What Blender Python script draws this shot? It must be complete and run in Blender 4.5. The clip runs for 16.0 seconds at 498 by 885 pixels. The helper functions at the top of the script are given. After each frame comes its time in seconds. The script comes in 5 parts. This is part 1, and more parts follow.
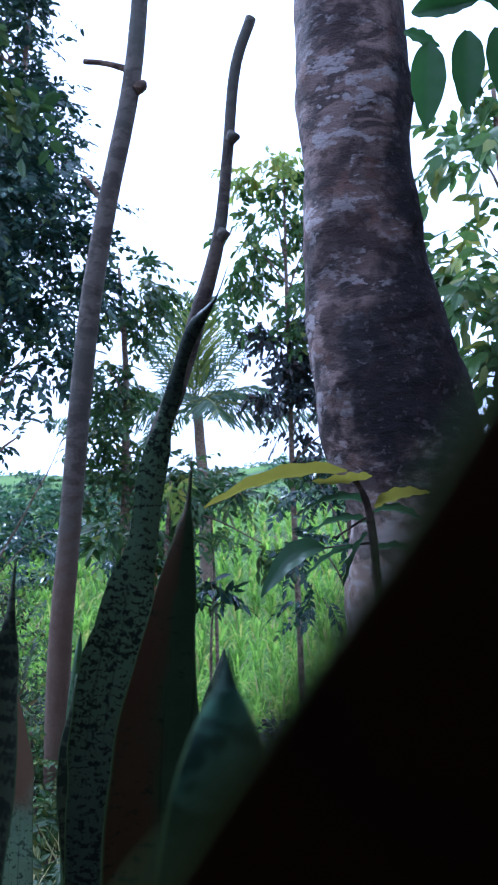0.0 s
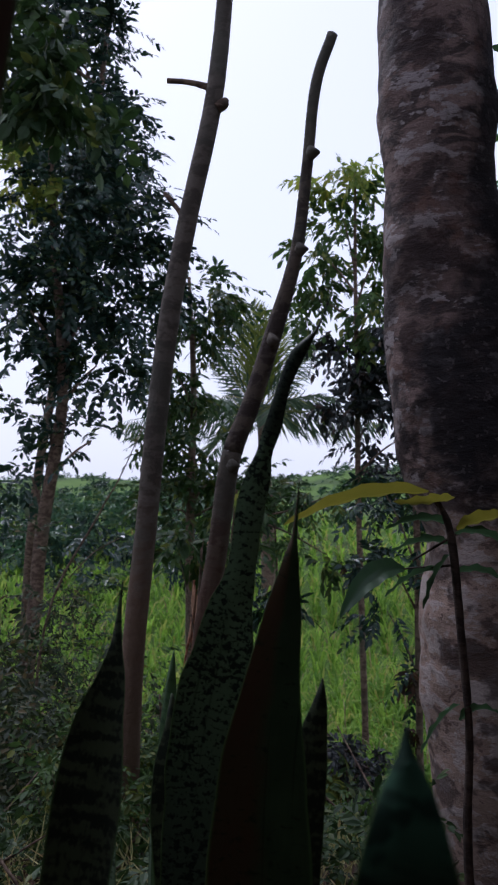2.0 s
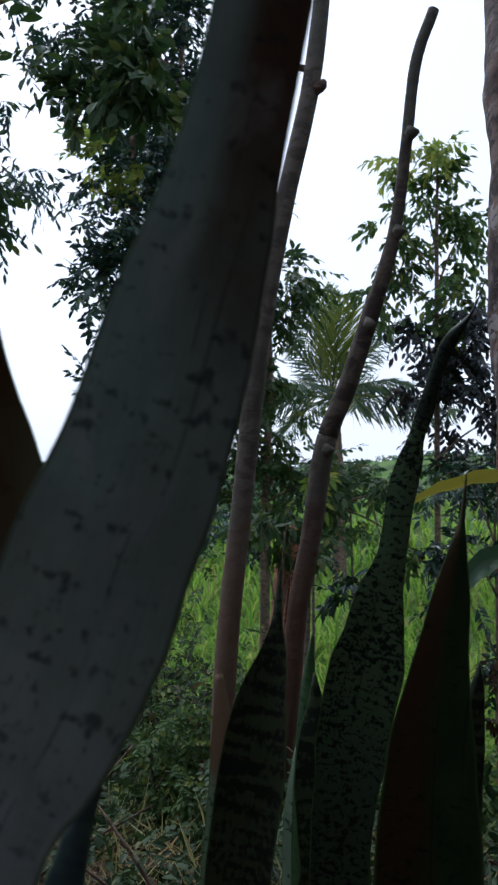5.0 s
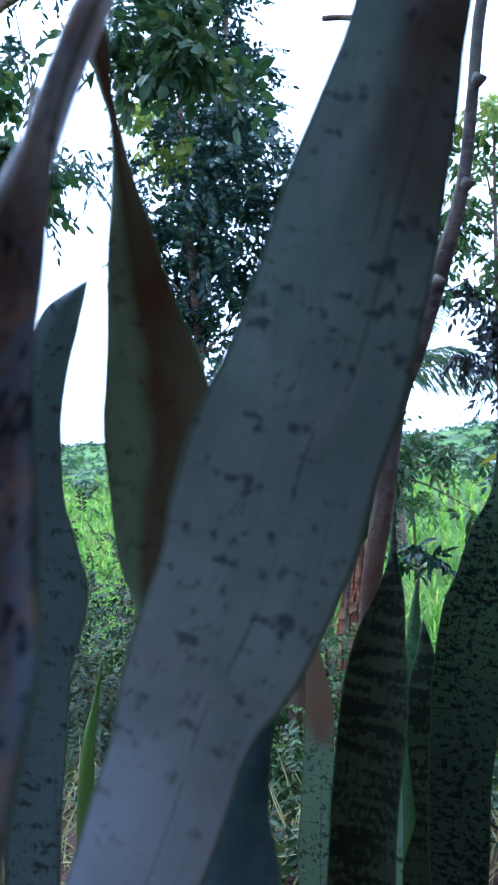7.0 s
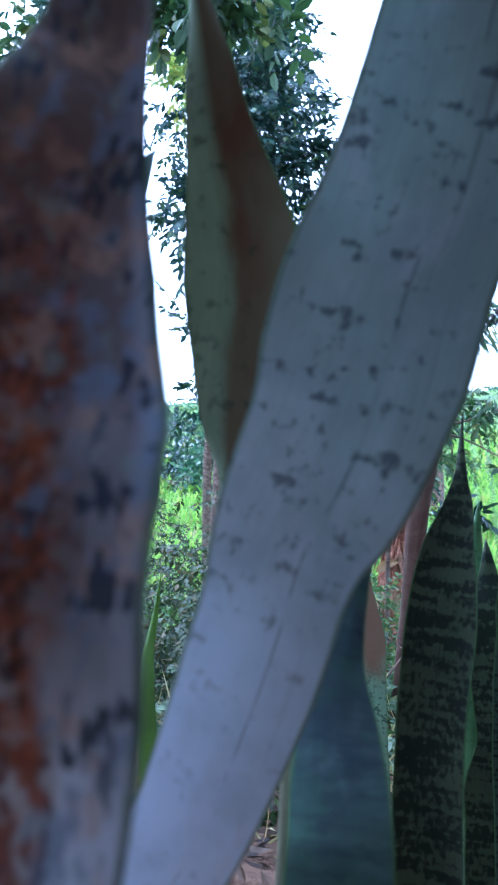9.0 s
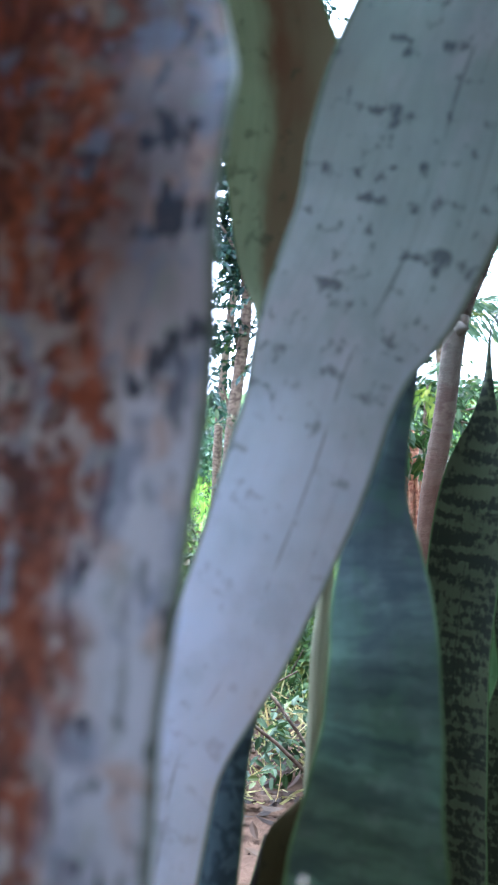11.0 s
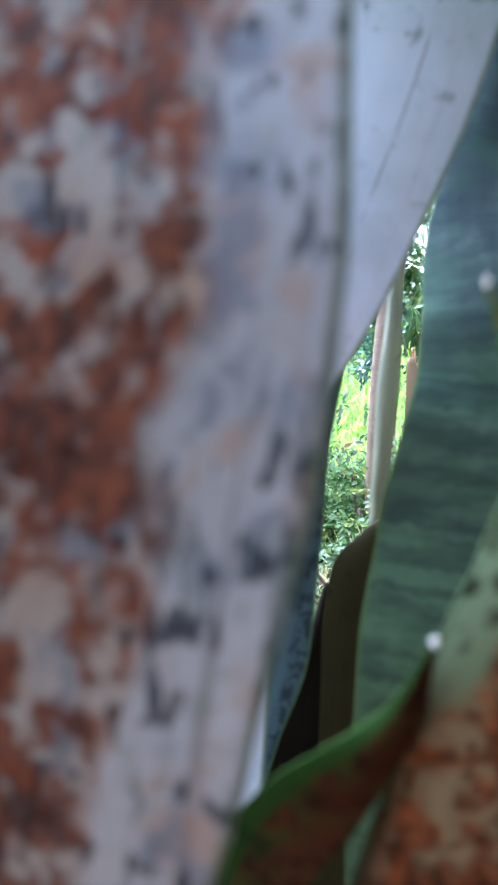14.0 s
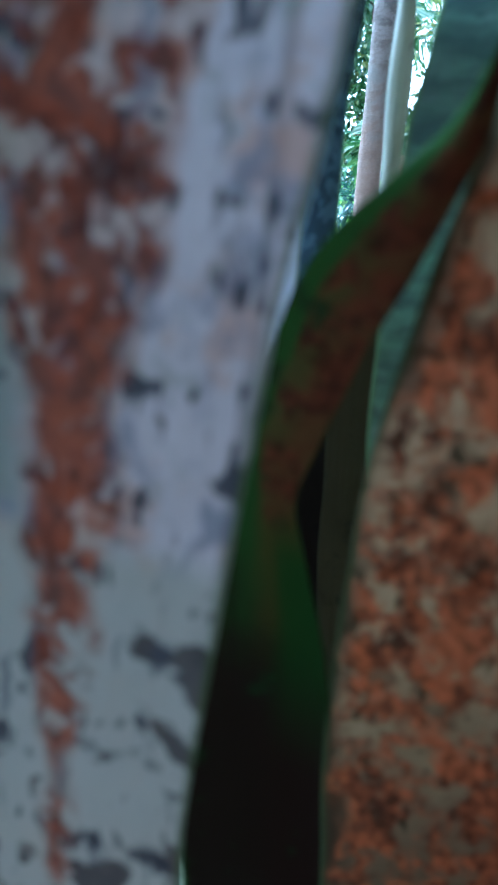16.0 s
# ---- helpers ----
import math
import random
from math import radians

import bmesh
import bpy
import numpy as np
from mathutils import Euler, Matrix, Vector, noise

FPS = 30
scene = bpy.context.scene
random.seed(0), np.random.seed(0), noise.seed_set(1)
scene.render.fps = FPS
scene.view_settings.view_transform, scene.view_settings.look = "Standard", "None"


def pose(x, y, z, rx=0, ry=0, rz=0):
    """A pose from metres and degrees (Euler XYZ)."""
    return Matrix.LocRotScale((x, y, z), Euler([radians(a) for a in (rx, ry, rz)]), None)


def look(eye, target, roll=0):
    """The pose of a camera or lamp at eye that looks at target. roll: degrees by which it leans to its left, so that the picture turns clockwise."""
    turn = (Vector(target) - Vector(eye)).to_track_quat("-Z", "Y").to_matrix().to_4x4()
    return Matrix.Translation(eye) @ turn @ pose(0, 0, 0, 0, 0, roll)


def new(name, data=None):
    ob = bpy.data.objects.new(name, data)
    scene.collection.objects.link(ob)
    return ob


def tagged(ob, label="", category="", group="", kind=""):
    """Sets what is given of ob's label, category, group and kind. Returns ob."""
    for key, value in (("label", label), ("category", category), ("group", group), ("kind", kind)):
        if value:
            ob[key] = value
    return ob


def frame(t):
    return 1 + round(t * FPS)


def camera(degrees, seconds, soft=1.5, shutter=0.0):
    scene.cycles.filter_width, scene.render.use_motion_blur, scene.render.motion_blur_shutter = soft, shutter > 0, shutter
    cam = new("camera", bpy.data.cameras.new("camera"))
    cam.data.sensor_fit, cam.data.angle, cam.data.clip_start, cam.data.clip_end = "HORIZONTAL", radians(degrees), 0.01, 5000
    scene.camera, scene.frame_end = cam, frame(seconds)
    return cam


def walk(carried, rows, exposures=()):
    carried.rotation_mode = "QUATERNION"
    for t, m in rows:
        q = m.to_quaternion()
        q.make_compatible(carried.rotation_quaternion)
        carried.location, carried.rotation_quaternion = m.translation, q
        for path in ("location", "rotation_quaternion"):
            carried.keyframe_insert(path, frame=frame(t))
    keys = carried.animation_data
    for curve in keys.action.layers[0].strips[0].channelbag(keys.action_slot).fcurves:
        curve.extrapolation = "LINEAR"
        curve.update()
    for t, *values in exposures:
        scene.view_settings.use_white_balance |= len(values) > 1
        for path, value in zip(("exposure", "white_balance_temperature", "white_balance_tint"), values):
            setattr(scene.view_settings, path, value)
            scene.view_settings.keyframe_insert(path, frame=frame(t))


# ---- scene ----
cam = camera(36.6, 16.0, soft=2.1)
cam.data.dof.use_dof, cam.data.dof.focus_distance, cam.data.dof.aperture_fstop = True, 1.3, 20
# seconds, eye, tilt, roll, turn
PATH = [
    (0, (-0.04749, 0.15135, 0.85688), 92.663, -1.897, -0.152),
    (0.5, (-0.05088, 0.15153, 0.85992), 92.929, -1.650, 0.718),
    (1, (-0.05935, 0.15199, 0.86753), 93.242, -1.099, 1.970),
    (1.5, (-0.07452, 0.15112, 0.88188), 93.495, -0.804, 3.444),
    (2, (-0.08345, 0.14159, 0.87773), 93.320, -0.534, 4.582),
    (2.5, (-0.09600, 0.15179, 0.87487), 92.741, -0.442, 5.043),
    (3, (-0.10153, 0.14495, 0.88006), 92.732, -0.305, 5.490),
    (3.5, (-0.10899, 0.13487, 0.88360), 92.989, -0.020, 6.667),
    (6, (-0.19712, 0.12006, 0.86652), 91.426, -0.632, 11.767),
    (6.5, (-0.20596, 0.12055, 0.85883), 91.125, -1.270, 12.862),
    (7, (-0.21536, 0.12139, 0.84729), 90.350, -1.540, 13.916),
    (7.5, (-0.22402, 0.12422, 0.83282), 89.377, -1.549, 14.913),
    (8, (-0.23119, 0.12691, 0.82117), 88.501, -1.749, 15.804),
    (8.5, (-0.23809, 0.13054, 0.81147), 87.854, -2.012, 16.438),
    (11, (-0.25856, 0.13310, 0.73314), 87.098, -1.507, 17.377),
    (11.5, (-0.26517, 0.13427, 0.71517), 85.814, -1.785, 18.032),
    (12, (-0.27172, 0.13149, 0.70703), 85.569, -2.001, 19.529),
    (12.5, (-0.27992, 0.13015, 0.69361), 84.947, -2.329, 19.727),
    (13, (-0.28409, 0.13056, 0.68103), 84.008, -2.462, 19.698),
    (13.5, (-0.28654, 0.13346, 0.66625), 82.179, -2.369, 19.230),
    (14, (-0.28801, 0.13309, 0.64692), 79.306, -2.462, 18.664),
    (14.5, (-0.29105, 0.12850, 0.63077), 77.043, -2.801, 18.699),
    (15, (-0.29546, 0.12119, 0.61732), 74.635, -3.154, 19.865),
    (15.5, (-0.29769, 0.11544, 0.60167), 71.985, -3.521, 19.024),
    (16, (-0.30027, 0.10828, 0.57640), 68.402, -3.309, 17.451),
]
EXPOSURE = [(0, 1.25, 4400, 16), (0.5, 0.3, 5050, 15), (1, -0.1, 5250, 19), (1.5, -0.2, 5450, 20), (3.5, -0.28, 5450, 16), (6, 0.72, 5000, 7), (6.5, 1.22, 4700, 7), (7, 1.6, 4350, 9), (7.5, 1.84, 3900, 13), (8.5, 2.15, 4100, 14), (11, 3.12, 4850, 8), (11.75, 3.52, 4850, 9), (12.5, 3.72, 5250, 10), (14.5, 3.6, 4700, 6), (15.5, 3.78, 4350, 1), (16, 3.5, 4050, -3)]
walk(cam, [(t, pose(*eye, tilt, 0, turn) @ pose(0, 0, 0, 0, 0, roll)) for t, eye, tilt, roll, turn in PATH], EXPOSURE)

# ---------------------------------------------------------------- world and light
world = bpy.data.worlds.new("overcast_sky")
scene.world = world
world.use_nodes = True
wn, wl = world.node_tree.nodes, world.node_tree.links
sky = wn.new("ShaderNodeTexSky")
sky.sky_type, sky.sun_disc = "NISHITA", False
sky.sun_elevation, sky.sun_rotation = radians(52), radians(-35)
sky.air_density, sky.dust_density, sky.ozone_density = 1.0, 5.0, 1.0
cloud = wn.new("ShaderNodeMixRGB")
cloud.inputs[0].default_value = 0.8
cloud.inputs[2].default_value = (10.2, 10.1, 10.4, 1)
wl.new(sky.outputs[0], cloud.inputs[1])
wl.new(cloud.outputs[0], wn["Background"].inputs[0])
wn["Background"].inputs[1].default_value = 0.12

sun = new("sun", bpy.data.lights.new("sun", "SUN"))
sun.data.energy, sun.data.angle, sun.data.color = 2.0, radians(18), (1.0, 0.96, 0.9)
sun.matrix_world = look((-6, 8, 12), (0, 0, 0))


# ---------------------------------------------------------------- materials
class Nodes:
    """Short hand for a node material."""

    def __init__(self, name):
        self.mat = bpy.data.materials.new(name)
        self.mat.use_nodes = True
        self.n, self.l = self.mat.node_tree.nodes, self.mat.node_tree.links
        self.bsdf = self.n["Principled BSDF"]
        self.out = self.n["Material Output"]

    def put(self, socket, value):
        if isinstance(value, bpy.types.NodeSocket):
            self.l.new(value, socket)
        else:
            socket.default_value = value

    def node(self, kind, *values, **settings):
        nd = self.n.new("ShaderNode" + kind)
        for key, value in settings.items():
            setattr(nd, key, value)
        for n, value in enumerate(values):
            if value is not None:
                self.put(nd.inputs[n], value)
        return nd

    def maths(self, op, a, b=0.0):
        return self.node("Math", a, b, operation=op).outputs[0]

    def mix(self, f, a, b, blend="MIX"):
        nd = self.node("MixRGB", f, None, None, blend_type=blend)
        for s, v in ((nd.inputs[1], a), (nd.inputs[2], b)):
            self.put(s, v if isinstance(v, bpy.types.NodeSocket) else (*v, 1))
        return nd.outputs[0]

    def noise(self, co, scale, detail=3.0, rough=0.55, distort=0.0):
        nd = self.node("TexNoise")
        self.put(nd.inputs["Vector"], co)
        nd.inputs["Scale"].default_value, nd.inputs["Detail"].default_value = scale, detail
        nd.inputs["Roughness"].default_value, nd.inputs["Distortion"].default_value = rough, distort
        return nd.outputs[0]

    def step(self, v, lo, hi, a=0.0, b=1.0):
        nd = self.node("MapRange", v, lo, hi, a, b)
        nd.interpolation_type = "SMOOTHSTEP"
        return nd.outputs[0]

    def co(self, kind="Object", scale=None):
        c = self.node("TexCoord").outputs[kind]
        return self.scaled(c, scale) if scale else c

    def scaled(self, c, scale):
        return self.node("VectorMath", c, scale, operation="MULTIPLY").outputs[0]

    def bump(self, height, strength, distance):
        nd = self.node("Bump", strength, distance)
        self.put(nd.inputs["Height"], height)
        self.put(self.bsdf.inputs["Normal"], nd.outputs[0])
        return nd.outputs[0]

    def done(self, colour, rough=0.6, spec=0.4, translucent=0.0):
        self.put(self.bsdf.inputs["Base Color"], colour if isinstance(colour, bpy.types.NodeSocket) else (*colour, 1))
        self.put(self.bsdf.inputs["Roughness"], rough)
        self.bsdf.inputs["Specular IOR Level"].default_value = spec
        if translucent:
            tr = self.node("BsdfTranslucent")
            self.put(tr.inputs[0], colour if isinstance(colour, bpy.types.NodeSocket) else (*colour, 1))
            mx = self.node("MixShader", translucent)
            self.l.new(self.bsdf.outputs[0], mx.inputs[1])
            self.l.new(tr.outputs[0], mx.inputs[2])
            self.l.new(mx.outputs[0], self.out.inputs[0])
        return self.mat


def blade_material(name, pale, dark, spots=(60, 120), level=(0.56, 0.64), rust=0.0, rust_at=(0.5, 1, 1, 0, 1), translucent=0.0, warm=0.0, rough=0.42, tip=None, foot=None, warm_tone=(0.2, 0.1, 0.045), spec=0.5, warm_at=None, flank=None, cream=(0.46, 0.4, 0.35), rim=(0.07, 0.12, 0.04), strokes=0.0, rows=None, grain=1.0, even=0.72, stain=((0.085, 0.028, 0.014), (0.37, 0.115, 0.036)), mark_depth=0.9, mark_at=None, clouds=(), band=None, crease=None, lobe=None):
    """Skin of a snake plant leaf. spots: marks a metre across and along; rust: how much of it is stained orange, and the middle, half widths and heights of that band."""
    m = Nodes(name)
    uv = m.node("UVMap", uv_map="metres").outputs[0]
    share = m.node("SeparateXYZ", m.node("UVMap", uv_map="share").outputs[0]).outputs[0]
    wob = m.node("VectorMath", uv, m.scaled(m.node("TexNoise", m.scaled(uv, (40, 40, 1))).outputs[1], (0.005, 0.005, 0)), operation="ADD").outputs[0]
    mark = m.maths("ADD", m.maths("MULTIPLY", m.noise(m.scaled(wob, (spots[0], spots[1], 1)), 1.0, 2.0, 0.6, 0.4), 0.66), m.maths("MULTIPLY", m.noise(m.scaled(wob, (spots[0] * 3.2, spots[1] * 0.9, 1)), 1.0, 2.0, 0.6), 0.34))
    if rows:
        lane = m.noise(m.scaled(wob, (rows[0], rows[1], 1)), 1.0, 1.0, 0.5, 0.3)
        dash = m.noise(m.scaled(uv, (rows[2], rows[3], 1)), 1.0, 2.0, 0.55)
        mark = m.maths("ADD", m.maths("MULTIPLY", lane, 0.56), m.maths("MULTIPLY", dash, 0.44))
    thin = m.noise(m.scaled(uv, (16, 9, 1)), 1.0, 2.0)
    mark = m.step(m.maths("ADD", mark, m.maths("MULTIPLY", m.maths("SUBTRACT", thin, 0.5), 0.22)), level[0], level[1])
    streak = m.noise(m.scaled(uv, (520, 10, 1)), 1.0, 3.0)
    big = m.noise(m.scaled(uv, (22, 14, 1)), 1.0, 4.0)
    col = m.mix(m.step(big, 0.3, 0.7), pale, [c * even for c in pale])
    col = m.mix(m.maths("MULTIPLY", m.step(streak, 0.45, 0.75), 0.35), col, [c * 0.6 for c in pale])
    line = m.step(m.noise(m.scaled(uv, (190, 2.5, 1)), 1.0, 1.0), 0.66, 0.72)
    col = m.mix(m.maths("MULTIPLY", line, 0.55), col, [c * 0.3 for c in pale])
    if warm:
        amount = m.step(m.noise(m.scaled(uv, (30, 12, 1)), 1.0), 0.4, 0.65)
        if warm_at:
            edge = m.maths("ADD", share, m.maths("MULTIPLY", m.maths("SUBTRACT", m.noise(m.scaled(uv, (90, 30, 1)), 1.0), 0.5), 0.3))
            amount = m.maths("MULTIPLY", m.step(edge, *warm_at), m.step(amount, 0.0, 1.0, 0.8, 1.0))
        col = m.mix(m.maths("MULTIPLY", amount, warm), col, warm_tone)
    along = m.node("SeparateXYZ", uv).outputs[1]
    if flank:
        ragged = m.maths("ADD", share, m.maths("MULTIPLY", m.maths("SUBTRACT", big, 0.5), 0.3))
        col = m.mix(m.maths("MULTIPLY", m.step(ragged, flank[1], flank[0]), 0.85), col, flank[2])
    if rust:
        blot = m.noise(m.scaled(wob, (160 * grain, 145 * grain, 1)), 1.0, 2.2, 0.55)
        where = m.noise(m.scaled(uv, (48 * grain, 34 * grain, 1)), 1.0, 2.0)
        reach = m.step(along, rust_at[3], rust_at[4], rust_at[1], rust_at[2])
        off = m.maths("ADD", m.maths("ABSOLUTE", m.maths("SUBTRACT", share, rust_at[0])), m.maths("MULTIPLY", m.maths("SUBTRACT", where, 0.5), 0.4))
        side = m.step(m.maths("SUBTRACT", off, reach), 0.04, -0.06)
        col = m.mix(m.maths("MULTIPLY", side, 0.55), col, cream)
    if tip:
        high = m.maths("ADD", along, m.maths("MULTIPLY", m.maths("SUBTRACT", big, 0.5), 0.12))
        amount = m.maths("MULTIPLY", m.step(high, tip[0], tip[1]), 0.85)
        if len(tip) > 3:
            amount = m.maths("MULTIPLY", amount, m.step(along, tip[4], tip[3]))
        if len(tip) > 5:
            amount = m.maths("MULTIPLY", amount, m.step(m.maths("ADD", share, m.maths("MULTIPLY", m.maths("SUBTRACT", big, 0.5), 0.15)), tip[6], tip[5]))
        col = m.mix(amount, col, tip[2])
        if len(tip) > 7:
            edge = m.maths("MULTIPLY", m.step(along, tip[0], tip[1]), m.step(share, tip[5], tip[6]))
            col = m.mix(m.maths("MULTIPLY", m.maths("MULTIPLY", edge, m.step(along, tip[4], tip[3])), 0.85), col, tip[7])
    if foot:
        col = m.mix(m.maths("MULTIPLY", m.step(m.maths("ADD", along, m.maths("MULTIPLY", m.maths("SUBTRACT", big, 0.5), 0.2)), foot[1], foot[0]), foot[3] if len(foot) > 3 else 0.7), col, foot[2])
    for tone, scale, low, high, amount in clouds:
        wash = m.step(m.noise(m.scaled(wob, (scale[0], scale[1], 1)), 1.0, 4.0, 0.6, 0.3), low, high)
        col = m.mix(m.maths("MULTIPLY", wash, amount), col, tone)
    if band:
        arch = m.maths("ADD", along, m.maths("MULTIPLY", m.maths("POWER", m.maths("ABSOLUTE", m.maths("SUBTRACT", share, 0.5)), 2.0), 0.03))
        ring = m.node("CombineXYZ", m.maths("MULTIPLY", share, 2.6), m.maths("MULTIPLY", arch, band[3] * 2.0), 0.0).outputs[0]
        ring = m.step(m.maths("ADD", m.maths("MULTIPLY", m.noise(ring, 1.0, 2.0, 0.5, 0.3), 0.85), m.maths("MULTIPLY", m.noise(m.scaled(wob, (200, 260, 1)), 1.0, 2.0), 0.15)), 0.55, 0.6)
        zone = m.maths("MULTIPLY", m.step(m.maths("ADD", along, m.maths("MULTIPLY", m.maths("SUBTRACT", big, 0.5), 0.04)), band[0], band[0] + 0.015), m.step(along, band[1] + 0.01, band[1]))
        col = m.mix(m.maths("MULTIPLY", zone, 0.9), col, m.mix(m.maths("MULTIPLY", ring, 0.95), band[2], [c * 0.05 for c in band[2]]))
    if crease:
        seam = m.maths("ABSOLUTE", m.maths("SUBTRACT", m.maths("ADD", share, m.maths("MULTIPLY", m.maths("SUBTRACT", big, 0.5), 0.04)), crease))
        broken = m.step(m.noise(m.scaled(uv, (60, 45, 1)), 1.0, 2.0), 0.45, 0.6)
        col = m.mix(m.maths("MULTIPLY", m.maths("MULTIPLY", m.step(seam, 0.014, 0.003), broken), 0.5), col, dark)
    if strokes:
        dash = m.step(m.noise(m.scaled(wob, (170, 30, 1)), 1.0, 2.0, 0.6), 0.6, 0.68)
        col = m.mix(m.maths("MULTIPLY", dash, strokes), col, [c * 2 for c in dark])
    if mark_at:
        mark = m.maths("MULTIPLY", mark, m.step(along, mark_at[0], mark_at[1], mark_at[2], 1.0))
    col = m.mix(m.maths("MULTIPLY", mark, mark_depth), col, dark)
    if rust:
        r = m.maths("ADD", m.maths("MULTIPLY", blot, 0.62), m.maths("MULTIPLY", where, 0.5))
        r = m.maths("MULTIPLY", m.step(r, 0.62 - 0.1 * rust, 0.77 - 0.1 * rust), m.maths("MULTIPLY", side, m.step(along, 0.92, 0.84)))
        tone = m.maths("ADD", m.maths("MULTIPLY", m.noise(m.scaled(uv, (300, 220, 1)), 1.0), 0.6), m.maths("MULTIPLY", m.noise(m.scaled(uv, (60, 40, 1)), 1.0), 0.5))
        deep = m.step(m.noise(m.scaled(uv, (110 * grain, 90 * grain, 1)), 1.0, 4.0, 0.65), 0.5, 0.68)
        shade = m.mix(m.maths("MULTIPLY", deep, 0.8), m.mix(m.step(tone, 0.38, 0.72), *stain), [c * 0.4 for c in stain[0]])
        col = m.mix(m.maths("MULTIPLY", r, 0.92), col, shade)
    if lobe:
        face = m.maths("MULTIPLY", m.step(along, lobe[0] + 0.012, lobe[0] - 0.012), m.step(share, lobe[1] - 0.12, lobe[1] + 0.12))
        face = m.maths("MULTIPLY", face, m.step(along, lobe[3], lobe[3] + 0.06))
        col = m.mix(m.maths("MULTIPLY", face, 0.95), col, lobe[2])
    margin = m.maths("MULTIPLY", m.step(m.maths("ABSOLUTE", m.maths("SUBTRACT", share, 0.5)), 0.46, 0.495), 0.8)
    col = m.mix(margin, col, rim)
    m.bump(m.maths("ADD", m.maths("MULTIPLY", streak, 0.6), m.maths("MULTIPLY", mark, -0.2)), 0.25, 0.001)
    return m.done(col, m.step(big, 0.2, 0.8, rough, rough + 0.16), spec, translucent)


def leaf_material(name, a, b, c, translucent=0.35, rough=0.58):
    """Foliage: each leaf takes its own green between a and b, a few take c."""
    m = Nodes(name)
    isle = m.node("NewGeometry").outputs["Random Per Island"]
    col = m.mix(m.maths("POWER", isle, 1.4), a, b)
    odd = m.step(m.maths("FRACT", m.maths("MULTIPLY", isle, 37.7)), 0.8, 0.98)
    col = m.mix(odd, col, c)
    col = m.mix(m.maths("MULTIPLY", m.noise(m.co("Object"), 30, 3), 0.5), col, [v * 0.5 for v in a])
    return m.done(col, rough, 0.3, translucent)


def bark_material(name, light, dark, moss, scale=1.0, low=None):
    m = Nodes(name)
    co = m.co("Object")
    bands = m.noise(m.scaled(co, (4 * scale, 4 * scale, 26 * scale)), 1.0, 5, 0.6, 0.15)
    patch = m.noise(m.scaled(co, (7 * scale, 7 * scale, 12 * scale)), 1.0, 5, 0.65, 0.3)
    fine = m.noise(co, 90 * scale, 5, 0.7)
    col = m.mix(m.step(patch, 0.44, 0.56), dark, light)
    col = m.mix(m.maths("MULTIPLY", m.step(bands, 0.56, 0.7), 0.3), col, [min(1, v * 1.7) for v in light])
    col = m.mix(m.maths("MULTIPLY", m.step(m.noise(m.scaled(co, (3, 3, 2.2)), 1.0, 3), 0.5, 0.62), 0.7), col, moss)
    if low:
        height = m.maths("ADD", m.node("SeparateXYZ", co).outputs[2], m.maths("MULTIPLY", m.maths("SUBTRACT", patch, 0.5), 0.8))
        col = m.mix(m.maths("MULTIPLY", m.step(height, low[0], low[1]), 0.75), col, low[2])
    col = m.mix(m.maths("MULTIPLY", fine, 0.5), col, [v * 0.45 for v in dark])
    m.bump(m.maths("ADD", m.maths("MULTIPLY", bands, 0.5), m.maths("MULTIPLY", fine, 0.35)), 0.9, 0.02 / scale)
    return m.done(col, 0.85, 0.25)


